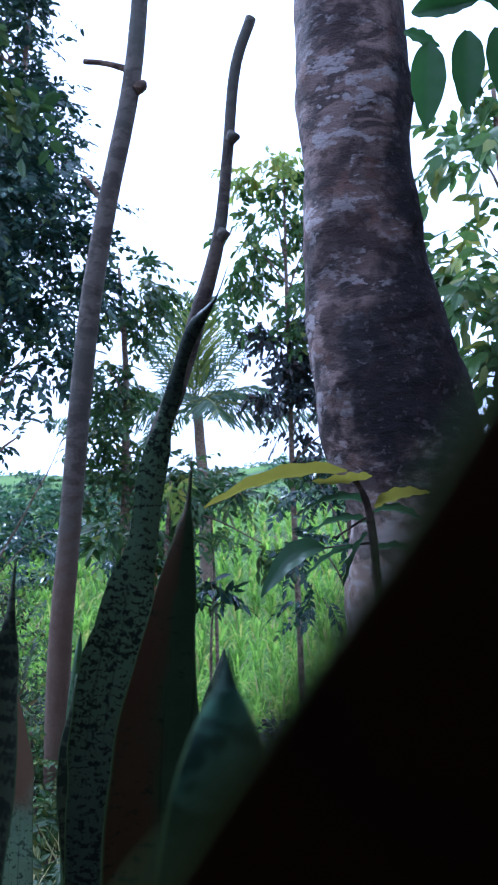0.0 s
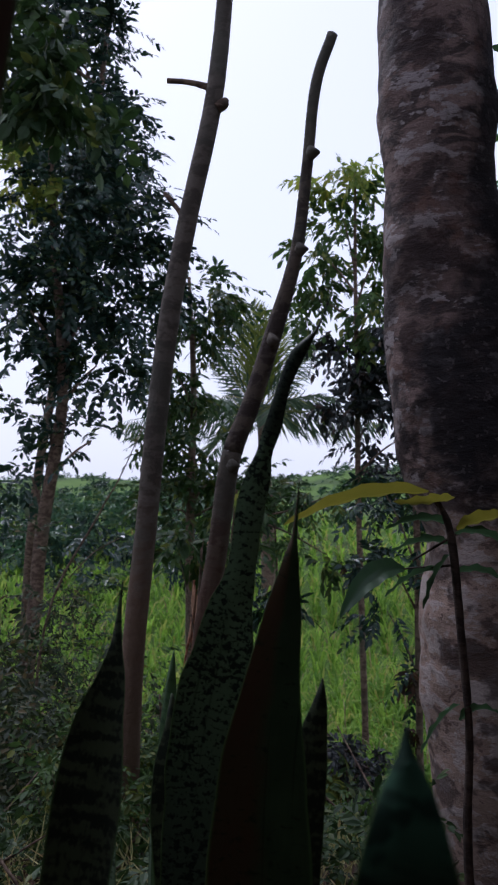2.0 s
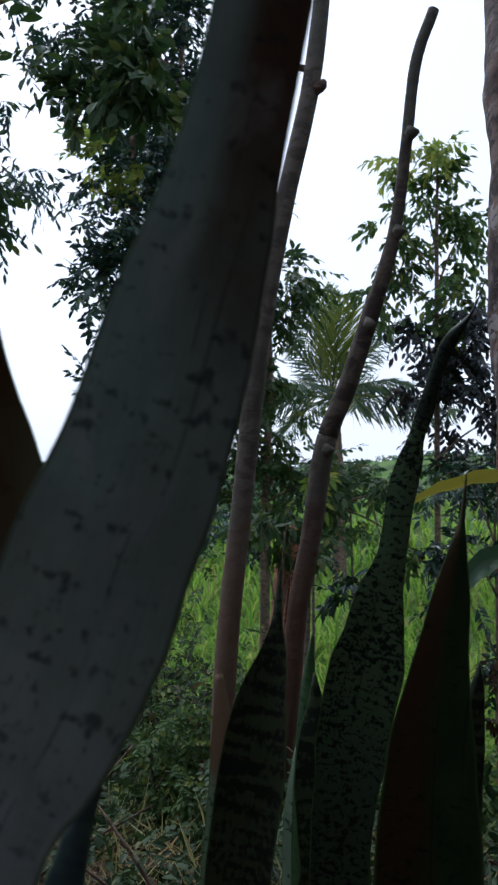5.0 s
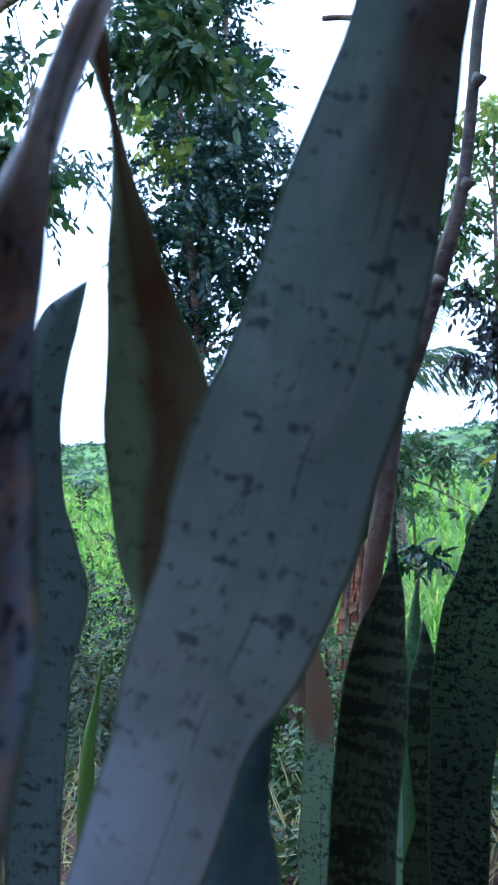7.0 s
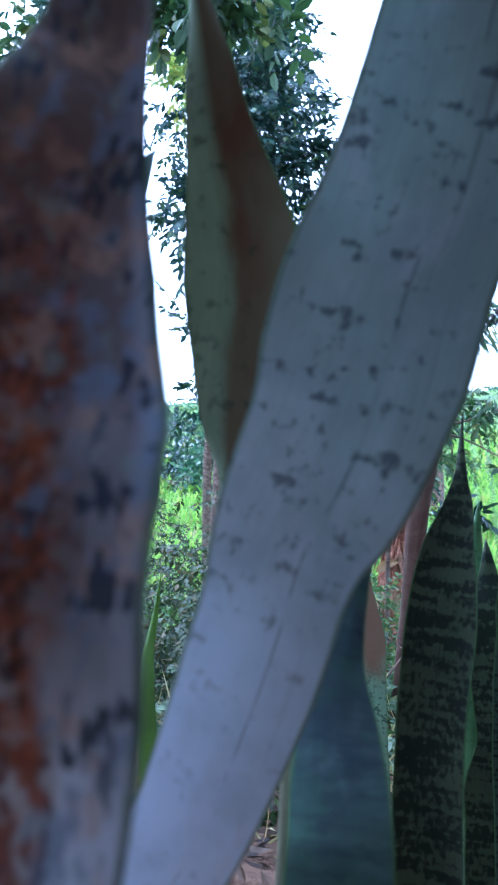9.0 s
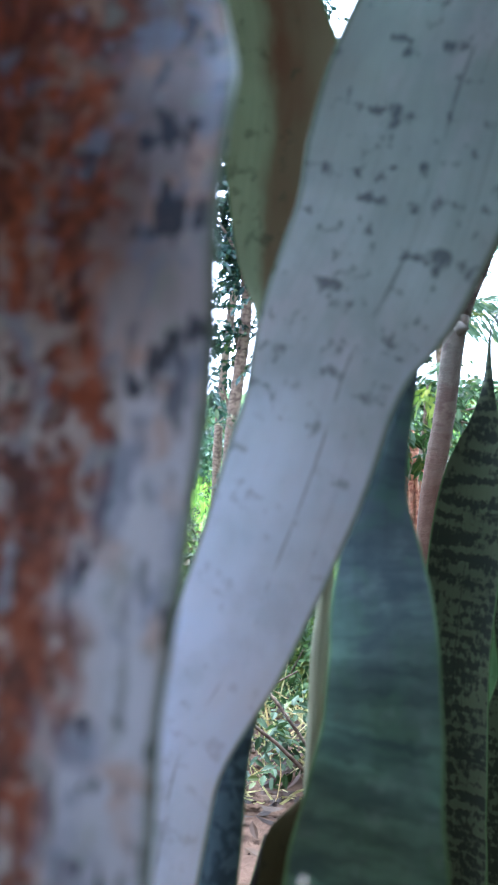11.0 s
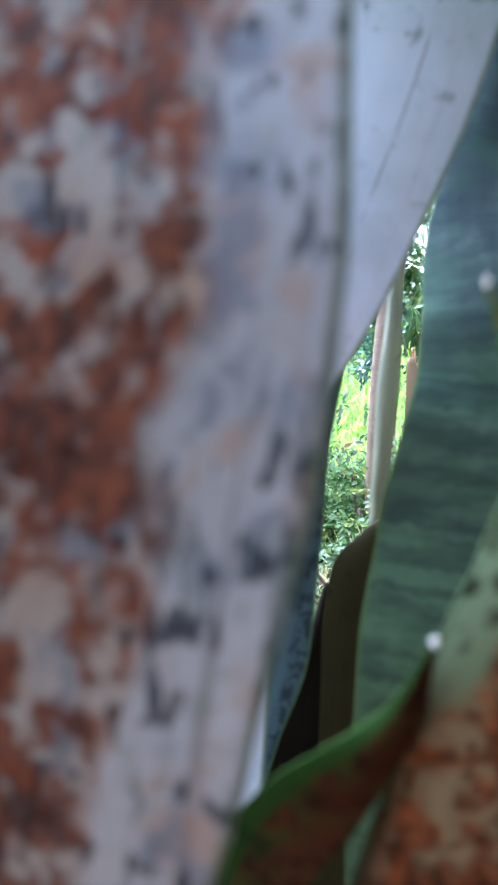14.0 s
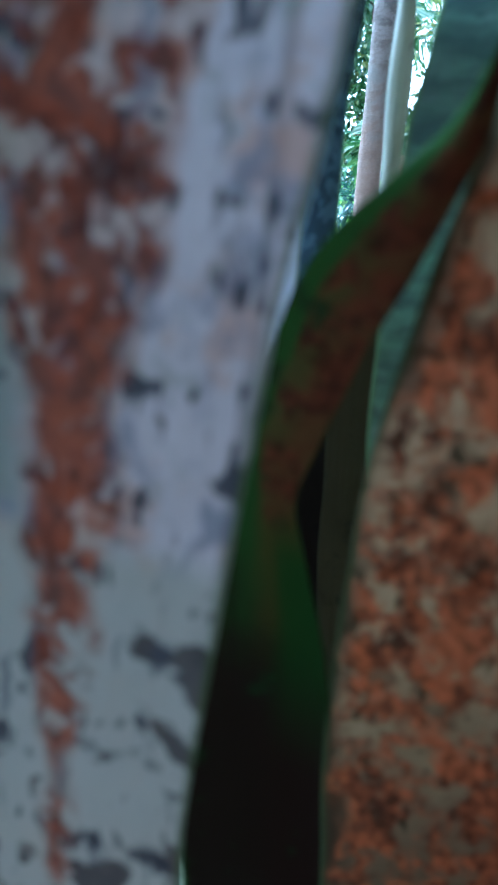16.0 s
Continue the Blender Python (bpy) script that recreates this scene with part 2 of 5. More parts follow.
def trunk_material():
    """Mottled bark: dark, with pale flaking patches that lie across the stem."""
    m = Nodes("bark_mottled")
    co = m.co("Object")
    zone = m.noise(m.scaled(co, (3.2, 3.2, 2.0)), 1.0, 3, 0.5)
    patch = m.noise(m.scaled(co, (11, 11, 21)), 1.0, 5, 0.62, 0.5)
    flake = m.noise(m.scaled(co, (10, 10, 22)), 1.0, 5, 0.65, 0.15)
    fine = m.noise(co, 130, 5, 0.7)
    col = m.mix(m.step(zone, 0.4, 0.6), (0.065, 0.045, 0.04), (0.25, 0.17, 0.145))
    col = m.mix(m.maths("MULTIPLY", m.step(patch, 0.45, 0.6), 0.8), col, (0.018, 0.013, 0.013))
    col = m.mix(m.maths("MULTIPLY", m.maths("MULTIPLY", m.step(flake, 0.55, 0.59), m.step(zone, 0.38, 0.55)), 0.9), col, (0.36, 0.31, 0.3))
    col = m.mix(m.maths("MULTIPLY", m.step(m.noise(m.scaled(co, (9, 9, 14)), 1.0, 3), 0.6, 0.68), 0.6), col, (0.12, 0.055, 0.035))
    height = m.maths("ADD", m.node("SeparateXYZ", co).outputs[2], m.maths("MULTIPLY", m.maths("SUBTRACT", patch, 0.5), 0.9))
    col = m.mix(m.maths("MULTIPLY", m.step(height, 1.5, 1.1), 0.7), col, (0.36, 0.25, 0.19))
    scab = m.noise(m.scaled(co, (13, 13, 24)), 1.0, 5, 0.68, 0.5)
    col = m.mix(m.maths("MULTIPLY", m.maths("MULTIPLY", m.step(scab, 0.5, 0.55), m.step(height, 1.5, 1.1)), 0.8), col, (0.4, 0.34, 0.31))
    col = m.mix(m.maths("MULTIPLY", m.step(scab, 0.42, 0.38), 0.6), col, (0.04, 0.018, 0.014))
    col = m.mix(m.maths("MULTIPLY", m.step(m.noise(m.scaled(co, (7, 7, 10)), 1.0, 4, 0.6), 0.52, 0.6), 0.75), col, (0.03, 0.016, 0.014))
    col = m.mix(m.maths("MULTIPLY", fine, 0.45), col, (0.02, 0.016, 0.015))
    # near black towards the right and over the bulge, ragged-edged, with pale specks
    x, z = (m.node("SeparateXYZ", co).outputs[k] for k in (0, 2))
    dark_side = m.maths("ADD", x, m.maths("MULTIPLY", m.maths("SUBTRACT", m.noise(m.scaled(co, (6, 6, 5)), 1.0, 4, 0.6), 0.5), 0.42))
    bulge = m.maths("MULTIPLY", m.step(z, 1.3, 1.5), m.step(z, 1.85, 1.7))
    dark_side = m.step(m.maths("ADD", dark_side, m.maths("MULTIPLY", bulge, 0.18)), -0.13, -0.04)
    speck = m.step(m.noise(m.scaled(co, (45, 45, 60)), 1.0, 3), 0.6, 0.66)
    dark_side = m.maths("MULTIPLY", dark_side, m.step(height, 1.05, 1.5, 0.2, 1.0))
    col = m.mix(m.maths("MULTIPLY", dark_side, 0.9), col, m.mix(m.maths("MULTIPLY", speck, 0.25), (0.009, 0.007, 0.008), (0.2, 0.17, 0.16)))
    m.bump(m.maths("ADD", m.maths("ADD", m.maths("MULTIPLY", flake, 0.6), m.maths("MULTIPLY", scab, 0.5)), m.maths("MULTIPLY", fine, 0.3)), 0.9, 0.016)
    return m.done(col, 0.85, 0.25)


def soil_material():
    m = Nodes("soil_and_turf")
    co = m.co("Object")
    y = m.node("SeparateXYZ", co).outputs[1]
    big = m.noise(co, 1.3, 5, 0.6)
    fine = m.noise(co, 40, 5, 0.7)
    soil = m.mix(fine, (0.03, 0.018, 0.012), (0.125, 0.076, 0.05))
    turf = m.mix(m.noise(co, 0.45, 6, 0.65), (0.045, 0.09, 0.018), (0.13, 0.2, 0.05))
    turf = m.mix(m.step(m.noise(co, 0.06, 4), 0.5, 0.62), turf, (0.05, 0.075, 0.03))
    col = m.mix(m.step(m.maths("ADD", y, m.maths("MULTIPLY", big, 3.0)), 3.5, 6.5), soil, turf)
    m.bump(fine, 0.7, 0.03)
    return m.done(col, 0.95, 0.1)


skin_h = blade_material("skin_pale_dotted", (0.44, 0.58, 0.565), (0.04, 0.062, 0.085), (100, 140), (0.55, 0.66), rows=(62, 130, 260, 150), mark_depth=0.72, mark_at=(0.7, 0.84, 0.3), crease=0.62, translucent=0.18, tip=(0.95, 1.09, (0.13, 0.06, 0.035), 2.0, 3.0, 0.62, 0.3), foot=(0.66, 0.87, (0.68, 0.76, 0.91), 0.85), clouds=(((0.28, 0.36, 0.4), (30, 22), 0.45, 0.7, 0.4), ((0.6, 0.64, 0.7), (45, 18), 0.5, 0.72, 0.4)))
skin_k = blade_material("skin_rust_stained", (0.76, 0.8, 0.88), (0.03, 0.045, 0.07), (75, 110), (0.56, 0.63), rows=(60, 105, 420, 95), even=0.78, rust=1.66, rust_at=(0.37, 0.06, 0.38, 0.42, 0.72), tip=(0.74, 0.84, (0.1, 0.055, 0.042), 0.945, 0.98, 0.88, 0.99, (0.14, 0.15, 0.19)), flank=(0.08, 0.36, (0.22, 0.32, 0.28)), strokes=0.6, cream=(0.56, 0.48, 0.38), stain=((0.075, 0.02, 0.013), (0.36, 0.1, 0.034)), spec=0.22, band=(0.2, 0.54, (0.48, 0.55, 0.51), 30), clouds=(((0.55, 0.36, 0.25), (70, 50), 0.5, 0.64, 0.6), ((0.22, 0.28, 0.4), (110, 65), 0.5, 0.64, 0.7), ((0.3, 0.38, 0.34), (150, 80), 0.55, 0.68, 0.5)))
skin_i = blade_material("skin_olive", (0.26, 0.33, 0.2), (0.05, 0.06, 0.035), (70, 120), (0.54, 0.66), translucent=0.15, warm=1.0, warm_tone=(0.105, 0.056, 0.03), warm_at=(0.3, 0.56), mark_depth=0.6, spec=0.08, rough=0.6)
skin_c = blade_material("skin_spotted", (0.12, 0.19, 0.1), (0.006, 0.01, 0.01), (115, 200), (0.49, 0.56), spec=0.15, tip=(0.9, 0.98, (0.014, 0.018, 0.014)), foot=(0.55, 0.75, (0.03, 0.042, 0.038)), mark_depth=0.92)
skin_j = blade_material("skin_grey_marked", (0.18, 0.26, 0.27), (0.02, 0.035, 0.045), (90, 140), (0.54, 0.64), rows=(60, 170, 300, 170))
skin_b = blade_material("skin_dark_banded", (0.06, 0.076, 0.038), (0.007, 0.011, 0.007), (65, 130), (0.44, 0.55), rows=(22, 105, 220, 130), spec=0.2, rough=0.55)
skin_d = blade_material("skin_brown_green", (0.03, 0.055, 0.022), (0.012, 0.02, 0.009), (60, 150), (0.55, 0.66), warm=0.85, warm_tone=(0.06, 0.026, 0.012), warm_at=(0.6, 0.35), spec=0.15, rough=0.6)
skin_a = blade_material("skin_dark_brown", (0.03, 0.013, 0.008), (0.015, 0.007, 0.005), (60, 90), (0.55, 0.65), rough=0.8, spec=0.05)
skin_l = blade_material("skin_green_banded", (0.058, 0.076, 0.078), (0.016, 0.028, 0.032), (20, 150), (0.36, 0.68), spec=0.08, rough=0.65, foot=(0.58, 0.72, (0.095, 0.18, 0.11), 0.85), mark_depth=0.66, clouds=(((0.045, 0.1, 0.045), (55, 38), 0.46, 0.72, 0.5), ((0.14, 0.17, 0.15), (70, 60), 0.52, 0.75, 0.35), ((0.16, 0.08, 0.04), (40, 34), 0.64, 0.74, 0.4)))
# foot and flank put the shade on the low left side into the colour
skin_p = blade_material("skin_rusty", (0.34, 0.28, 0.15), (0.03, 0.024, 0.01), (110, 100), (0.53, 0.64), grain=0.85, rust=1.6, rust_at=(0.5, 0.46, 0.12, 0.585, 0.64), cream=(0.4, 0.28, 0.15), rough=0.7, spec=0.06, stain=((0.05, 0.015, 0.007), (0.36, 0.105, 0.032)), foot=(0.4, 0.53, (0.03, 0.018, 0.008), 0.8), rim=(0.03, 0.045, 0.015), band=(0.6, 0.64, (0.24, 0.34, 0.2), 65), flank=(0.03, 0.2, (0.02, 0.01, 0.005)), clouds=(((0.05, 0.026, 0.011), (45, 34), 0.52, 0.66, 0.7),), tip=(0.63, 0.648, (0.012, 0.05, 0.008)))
# foot fades the lower blade to near black, shade painted into its colour
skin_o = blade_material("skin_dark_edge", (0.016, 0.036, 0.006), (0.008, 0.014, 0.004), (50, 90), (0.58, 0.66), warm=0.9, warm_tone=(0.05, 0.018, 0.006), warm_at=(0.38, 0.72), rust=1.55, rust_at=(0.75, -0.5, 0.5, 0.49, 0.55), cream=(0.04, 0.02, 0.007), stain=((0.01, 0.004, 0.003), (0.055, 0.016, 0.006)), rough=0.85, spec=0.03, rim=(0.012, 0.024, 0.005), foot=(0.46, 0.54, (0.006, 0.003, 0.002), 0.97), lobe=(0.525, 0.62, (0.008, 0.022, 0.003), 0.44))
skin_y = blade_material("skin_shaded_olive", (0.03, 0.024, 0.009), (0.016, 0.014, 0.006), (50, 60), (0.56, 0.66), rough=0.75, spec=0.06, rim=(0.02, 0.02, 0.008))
# near-black skin of the blade that fills the gap beside the olive leaf
skin_z = blade_material("skin_near_black", (0.008, 0.006, 0.004), (0.005, 0.004, 0.003), (50, 60), (0.56, 0.66), rough=0.85, spec=0.05)
skin_n = blade_material("skin_pale_edge", (0.25, 0.25, 0.16), (0.14, 0.13, 0.08), (60, 30), (0.6, 0.68), translucent=0.35)
skin_e = blade_material("skin_deep_green", (0.04, 0.094, 0.058), (0.007, 0.017, 0.011), (24, 90), (0.46, 0.56), rough=0.7, spec=0.08)
skin_x = blade_material("skin_grey_spotted", (0.045, 0.066, 0.07), (0.006, 0.012, 0.015), (130, 150), (0.46, 0.55), spec=0.2)
skin_m = blade_material("skin_brown_tip", (0.19, 0.28, 0.17), (0.03, 0.05, 0.03), (90, 130), (0.53, 0.6), tip=(0.393, 0.453, (0.15, 0.07, 0.04)), rough=0.65, spec=0.15, mark_depth=0.8, mark_at=(0.443, 0.383, 0.1), even=0.8)
skin_q = blade_material("skin_pale_dashed", (0.3, 0.42, 0.29), (0.03, 0.06, 0.045), (70, 110), (0.55, 0.62), spec=0.2, mark_depth=0.85)
skin_u = blade_material("skin_yellow_green", (0.2, 0.31, 0.07), (0.08, 0.14, 0.04), (60, 120), (0.56, 0.68), translucent=0.4, spec=0.2)
skin_g = blade_material("skin_light_green", (0.1, 0.2, 0.075), (0.04, 0.09, 0.035), (60, 120), (0.5, 0.65), translucent=0.25)
skin_tip = bark_material("tip_dry_white", (0.75, 0.72, 0.66), (0.6, 0.55, 0.48), (0.66, 0.62, 0.55), scale=8)
leaf_dark = leaf_material("leaf_dark_glossy", (0.014, 0.034, 0.026), (0.042, 0.08, 0.05), (0.08, 0.115, 0.035), 0.22, 0.26)
leaf_deep = leaf_material("leaf_deep_green", (0.024, 0.056, 0.015), (0.07, 0.12, 0.03), (0.14, 0.15, 0.03), 0.4, 0.45)
# darker greens for the bank, its shade put into the leaf colour
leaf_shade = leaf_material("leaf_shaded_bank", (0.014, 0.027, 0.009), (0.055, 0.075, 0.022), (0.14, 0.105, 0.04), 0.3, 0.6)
leaf_mid = leaf_material("leaf_mid_green", (0.04, 0.085, 0.02), (0.1, 0.17, 0.04), (0.2, 0.22, 0.04), 0.4)
leaf_young = leaf_material("leaf_young_yellow", (0.14, 0.22, 0.03), (0.32, 0.36, 0.06), (0.36, 0.33, 0.05), 0.55)
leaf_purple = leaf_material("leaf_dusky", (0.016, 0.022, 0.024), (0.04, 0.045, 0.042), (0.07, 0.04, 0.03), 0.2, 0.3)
leaf_grass = leaf_material("grass_blades", (0.09, 0.2, 0.02), (0.36, 0.56, 0.07), (0.44, 0.42, 0.1), 0.55, 0.75)
leaf_bough = leaf_material("leaf_bough", (0.02, 0.045, 0.014), (0.05, 0.09, 0.022), (0.11, 0.13, 0.025), 0.3)
leaf_palm = leaf_material("palm_leaflets", (0.06, 0.1, 0.06), (0.14, 0.19, 0.11), (0.26, 0.26, 0.08), 0.4, 0.22)
leaf_frond = leaf_material("palm_young_fronds", (0.12, 0.16, 0.02), (0.22, 0.25, 0.04), (0.08, 0.11, 0.02), 0.5, 0.3)
leaf_straw = leaf_material("grass_straw", (0.2, 0.19, 0.07), (0.36, 0.3, 0.13), (0.3, 0.18, 0.08), 0.4, 0.6)
leaf_hay = leaf_material("bank_straw", (0.34, 0.32, 0.13), (0.58, 0.52, 0.24), (0.42, 0.28, 0.12), 0.4, 0.6)
# hill greens lean blue: some distance haze is put into the leaf colour
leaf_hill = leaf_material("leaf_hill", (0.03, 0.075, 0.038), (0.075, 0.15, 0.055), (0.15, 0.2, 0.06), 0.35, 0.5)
leaf_dry = leaf_material("leaf_dry_brown", (0.02, 0.01, 0.006), (0.06, 0.028, 0.013), (0.1, 0.055, 0.022), 0.3, 0.7)
leaf_yellow = leaf_material("big_leaf_yellow", (0.13, 0.16, 0.02), (0.19, 0.21, 0.03), (0.18, 0.16, 0.02), 0.5)
leaf_hang = leaf_material("big_leaf_hanging", (0.035, 0.11, 0.035), (0.06, 0.17, 0.05), (0.05, 0.12, 0.03), 0.45, 0.4)
leaf_teal = leaf_material("big_leaf_teal", (0.035, 0.09, 0.055), (0.065, 0.145, 0.09), (0.05, 0.1, 0.04), 0.35, 0.35)
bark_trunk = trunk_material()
bark_pole = bark_material("bark_grey_pole", (0.15, 0.128, 0.104), (0.078, 0.064, 0.052), (0.1, 0.1, 0.08), scale=1.6, low=(1.25, 0.75, (0.2, 0.125, 0.08)))
bark_crooked = bark_material("bark_crooked_pole", (0.115, 0.09, 0.068), (0.045, 0.033, 0.027), (0.1, 0.1, 0.08), scale=1.6, low=(1.3, 0.7, (0.12, 0.06, 0.035)))
bark_thin = bark_material("bark_thin_brown", (0.2, 0.14, 0.1), (0.08, 0.05, 0.035), (0.1, 0.09, 0.06), scale=2.5)
bark_vine = bark_material("bark_dark_vine", (0.075, 0.05, 0.038), (0.03, 0.02, 0.016), (0.05, 0.045, 0.03), scale=3)
bark_dry = bark_material("sheath_dry_reddish", (0.46, 0.21, 0.12), (0.2, 0.065, 0.035), (0.45, 0.3, 0.19), scale=3)
wall_mat = bark_material("shade_wall_dark", (0.1, 0.08, 0.065), (0.06, 0.045, 0.035), (0.05, 0.05, 0.04), scale=0.4)


# ---------------------------------------------------------------- builders
def mesh_from(name, verts, faces, mat, smooth=False):
    me = bpy.data.meshes.new(name)
    me.from_pydata([tuple(v) for v in np.asarray(verts, float).tolist()], [], faces)
    me.materials.append(mat)
    if smooth:
        me.polygons.foreach_set("use_smooth", [True] * len(me.polygons))
    me.update()
    return me


def piece(name, me, parent=None, label=""):
    ob = new(name, me)
    ob.parent = parent
    return tagged(ob, label) if label else ob


def thing(name, place, label, category, group=""):
    ob = new(name)
    ob.empty_display_size = 0.1
    ob.location = place
    return tagged(ob, label, category, group)


def under(name, me, parent, label=""):
    """A part whose mesh is given in world places."""
    ob = piece(name, me, parent, label)
    me.transform(Matrix.Translation(-parent.location))
    return ob


def glide(rows, per=8):
    """Catmull-Rom through rows of numbers."""
    p = np.asarray(rows, float)
    p = np.vstack([2 * p[0] - p[1], p, 2 * p[-1] - p[-2]])
    out = []
    for k in range(1, len(p) - 2):
        a, b, c, d = p[k - 1 : k + 3]
        for s in np.linspace(0, 1, per, endpoint=False):
            out.append(0.5 * (2 * b + (c - a) * s + (2 * a - 5 * b + 4 * c - d) * s * s + (3 * b - a - 3 * c + d) * s**3))
    out.append(p[-2])
    return np.array(out)


def ease(rows, per=7):
    """A curve through rows of numbers that never swings past them, by the length between them."""
    p = np.asarray(rows, float)
    h = np.linalg.norm(np.diff(p[:, :3], axis=0), axis=1) + 1e-9
    d = np.diff(p, axis=0) / h[:, None]
    m = np.zeros_like(p)
    w1, w2 = (2 * h[1:] + h[:-1])[:, None], (h[1:] + 2 * h[:-1])[:, None]
    same = d[:-1] * d[1:] > 0
    with np.errstate(divide="ignore", invalid="ignore"):
        m[1:-1] = np.where(same, (w1 + w2) / (w1 / d[:-1] + w2 / d[1:]), 0)
    m[0], m[-1] = d[0], d[-1]
    out = []
    for k in range(len(h)):
        n = max(per, int(h[k] / 0.012))
        for s in np.linspace(0, 1, n, endpoint=False):
            out.append((2 * s**3 - 3 * s**2 + 1) * p[k] + (s**3 - 2 * s**2 + s) * h[k] * m[k] + (3 * s**2 - 2 * s**3) * p[k + 1] + (s**3 - s**2) * h[k] * m[k + 1])
    out.append(p[-1])
    return np.array(out)


def ground_z(x, y):
    """Height of the land: a level bed, a bank down to the valley field, and hills behind."""
    x, y = np.asarray(x, float), np.asarray(y, float)
    z = np.interp(y, [-60, 1.2, 2.2, 6, 9, 14, 40, 60, 110, 170, 400, 2000], [0, 0, -0.22, -1.95, -2.4, -2.4, -1.15, -0.7, 0.9, 1.4, 2.4, 5])
    far = np.clip((y - 45) / 80, 0, 1)
    z = z + far * (0.35 * np.sin(x * 0.045 + 0.6) + 0.3 * np.sin(x * 0.13 + y * 0.05))
    z = z + 1.7 * np.exp(-(((x + 42) / 22) ** 2) - ((y - 105) / 30) ** 2) + 2.3 * np.exp(-(((x - 8) / 14) ** 2) - ((y - 95) / 26) ** 2)
    near = np.clip((y - 0.6) / 3, 0, 1)
    return z + near * (0.06 * np.sin(x * 2.1 + y) + 0.05 * np.sin(x * 0.9 - y * 1.7))


def tube(rows, sides=10, rough=0.0, seed=0, cap=True):
    """Verts and faces of a tapered tube through rows of (x, y, z, radius)."""
    rows = np.asarray(rows, float)
    rng = np.random.default_rng(seed)
    tang = np.gradient(rows[:, :3], axis=0)
    tang /= np.linalg.norm(tang, axis=1)[:, None] + 1e-9
    ref = np.array([0.0, 1.0, 0.0]) if abs(tang[:, 1]).mean() < 0.8 else np.array([1.0, 0.0, 0.0])
    u = np.cross(ref, tang)
    u /= np.linalg.norm(u, axis=1)[:, None]
    v = np.cross(tang, u)
    a = np.linspace(0, 2 * np.pi, sides, endpoint=False)
    r = rows[:, 3][:, None] * (1 + rough * rng.normal(size=(len(rows), sides)))
    ring = rows[:, None, :3] + r[..., None] * (np.cos(a)[None, :, None] * u[:, None] + np.sin(a)[None, :, None] * v[:, None])
    verts = ring.reshape(-1, 3)
    faces = []
    for i in range(len(rows) - 1):
        for j in range(sides):
            k = (j + 1) % sides
            faces.append((i * sides + j, i * sides + k, (i + 1) * sides + k, (i + 1) * sides + j))
    if cap:
        faces += [tuple(range(sides))[::-1], tuple((len(rows) - 1) * sides + j for j in range(sides))]
    return verts, faces


def joined(bits):
    verts, faces, at = [], [], 0
    for v, f in bits:
        verts.append(np.asarray(v, float))
        faces += [tuple(i + at for i in one) for one in f]
        at += len(v)
    return np.vstack(verts), faces


def leaf_shapes(base, ahead, side, length, width, fold=0.25, curl=0.15, fine=True):
    """Many leaves at once: arrays of base places, directions and sides."""
    n = len(base)
    up = np.cross(ahead, side)
    if fine:
        prof = [(0, 0), (0.3, 0.85), (0.3, -0.85), (0.65, 0.8), (0.65, -0.8), (1, 0), (0.3, 0), (0.65, 0)]
        quads = [(0, 2, 6), (0, 6, 1), (2, 4, 7, 6), (6, 7, 3, 1), (4, 5, 7), (7, 5, 3)]
    else:
        prof = [(0, 0), (0.45, 1), (0.45, -1), (1, 0)]
        quads = [(0, 2, 3), (0, 3, 1)]
    cols = []
    for s, w in prof:
        cols.append(base + ahead * (s * length)[:, None] + side * (w * width * 0.5)[:, None] + up * ((abs(w) * fold * width * 0.5) - curl * length * s * s)[:, None])
    verts = np.stack(cols, 1).reshape(-1, 3)
    k = len(prof)
    faces = [tuple(i * k + q for q in one) for i in range(n) for one in quads]
    return verts, faces


def unit(v):
    return v / (np.linalg.norm(v, axis=-1, keepdims=True) + 1e-9)


def foliage(rng, blobs, length, width, twig=0.5, per=9, droop=0.5, fine=True, spread=0.8):
    """Leafy twigs in uneven clumps. blobs: (x, y, z, rx, ry, rz, twigs)."""
    bases, aheads, sides, lens = [], [], [], []
    for x, y, z, rx, ry, rz, count in blobs:
        hubs = rng.normal(size=(max(3, int(count // 9)), 3))
        hubs = unit(hubs) * rng.uniform(0.45, 1.0, (len(hubs), 1))
        for k in range(int(count)):
            h = hubs[rng.integers(len(hubs))] + rng.normal(size=3) * 0.17
            p = np.array([x, y, z]) + h * (rx, ry, rz)
            out = unit(h * (1, 1, 0.5) + rng.normal(size=3) * 0.6)
            out = unit(out + np.array([0, 0, -droop * 0.5]))
            flat = unit(np.cross(out, (0, 0, 1.0)) + rng.normal(size=3) * 0.3)
            tl = twig * rng.uniform(0.5, 1.2)
            for j in range(per):
                s = (j + 1) / per
                q = p + out * (tl * s) + np.array([0, 0, -droop * tl * s * s * 0.6])
                sgn = 1 if j % 2 else -1
                a = unit(out * 0.6 + flat * sgn * spread + np.array([0, 0, -droop * 0.7]) + rng.normal(size=3) * 0.22)
                if j == per - 1:
                    a = unit(out + np.array([0, 0, -droop]))
                bases.append(q), aheads.append(a), sides.append(unit(np.cross(a, np.cross(out, flat)) + rng.normal(size=3) * 0.35))
                lens.append(length * rng.uniform(0.65, 1.15))
    a = np.array(aheads)
    s = np.array(sides)
    s = unit(s - a * (s * a).sum(1)[:, None])
    ls = np.array(lens)
    return leaf_shapes(np.array(bases), a, s, ls, ls * width / length, fine=fine)


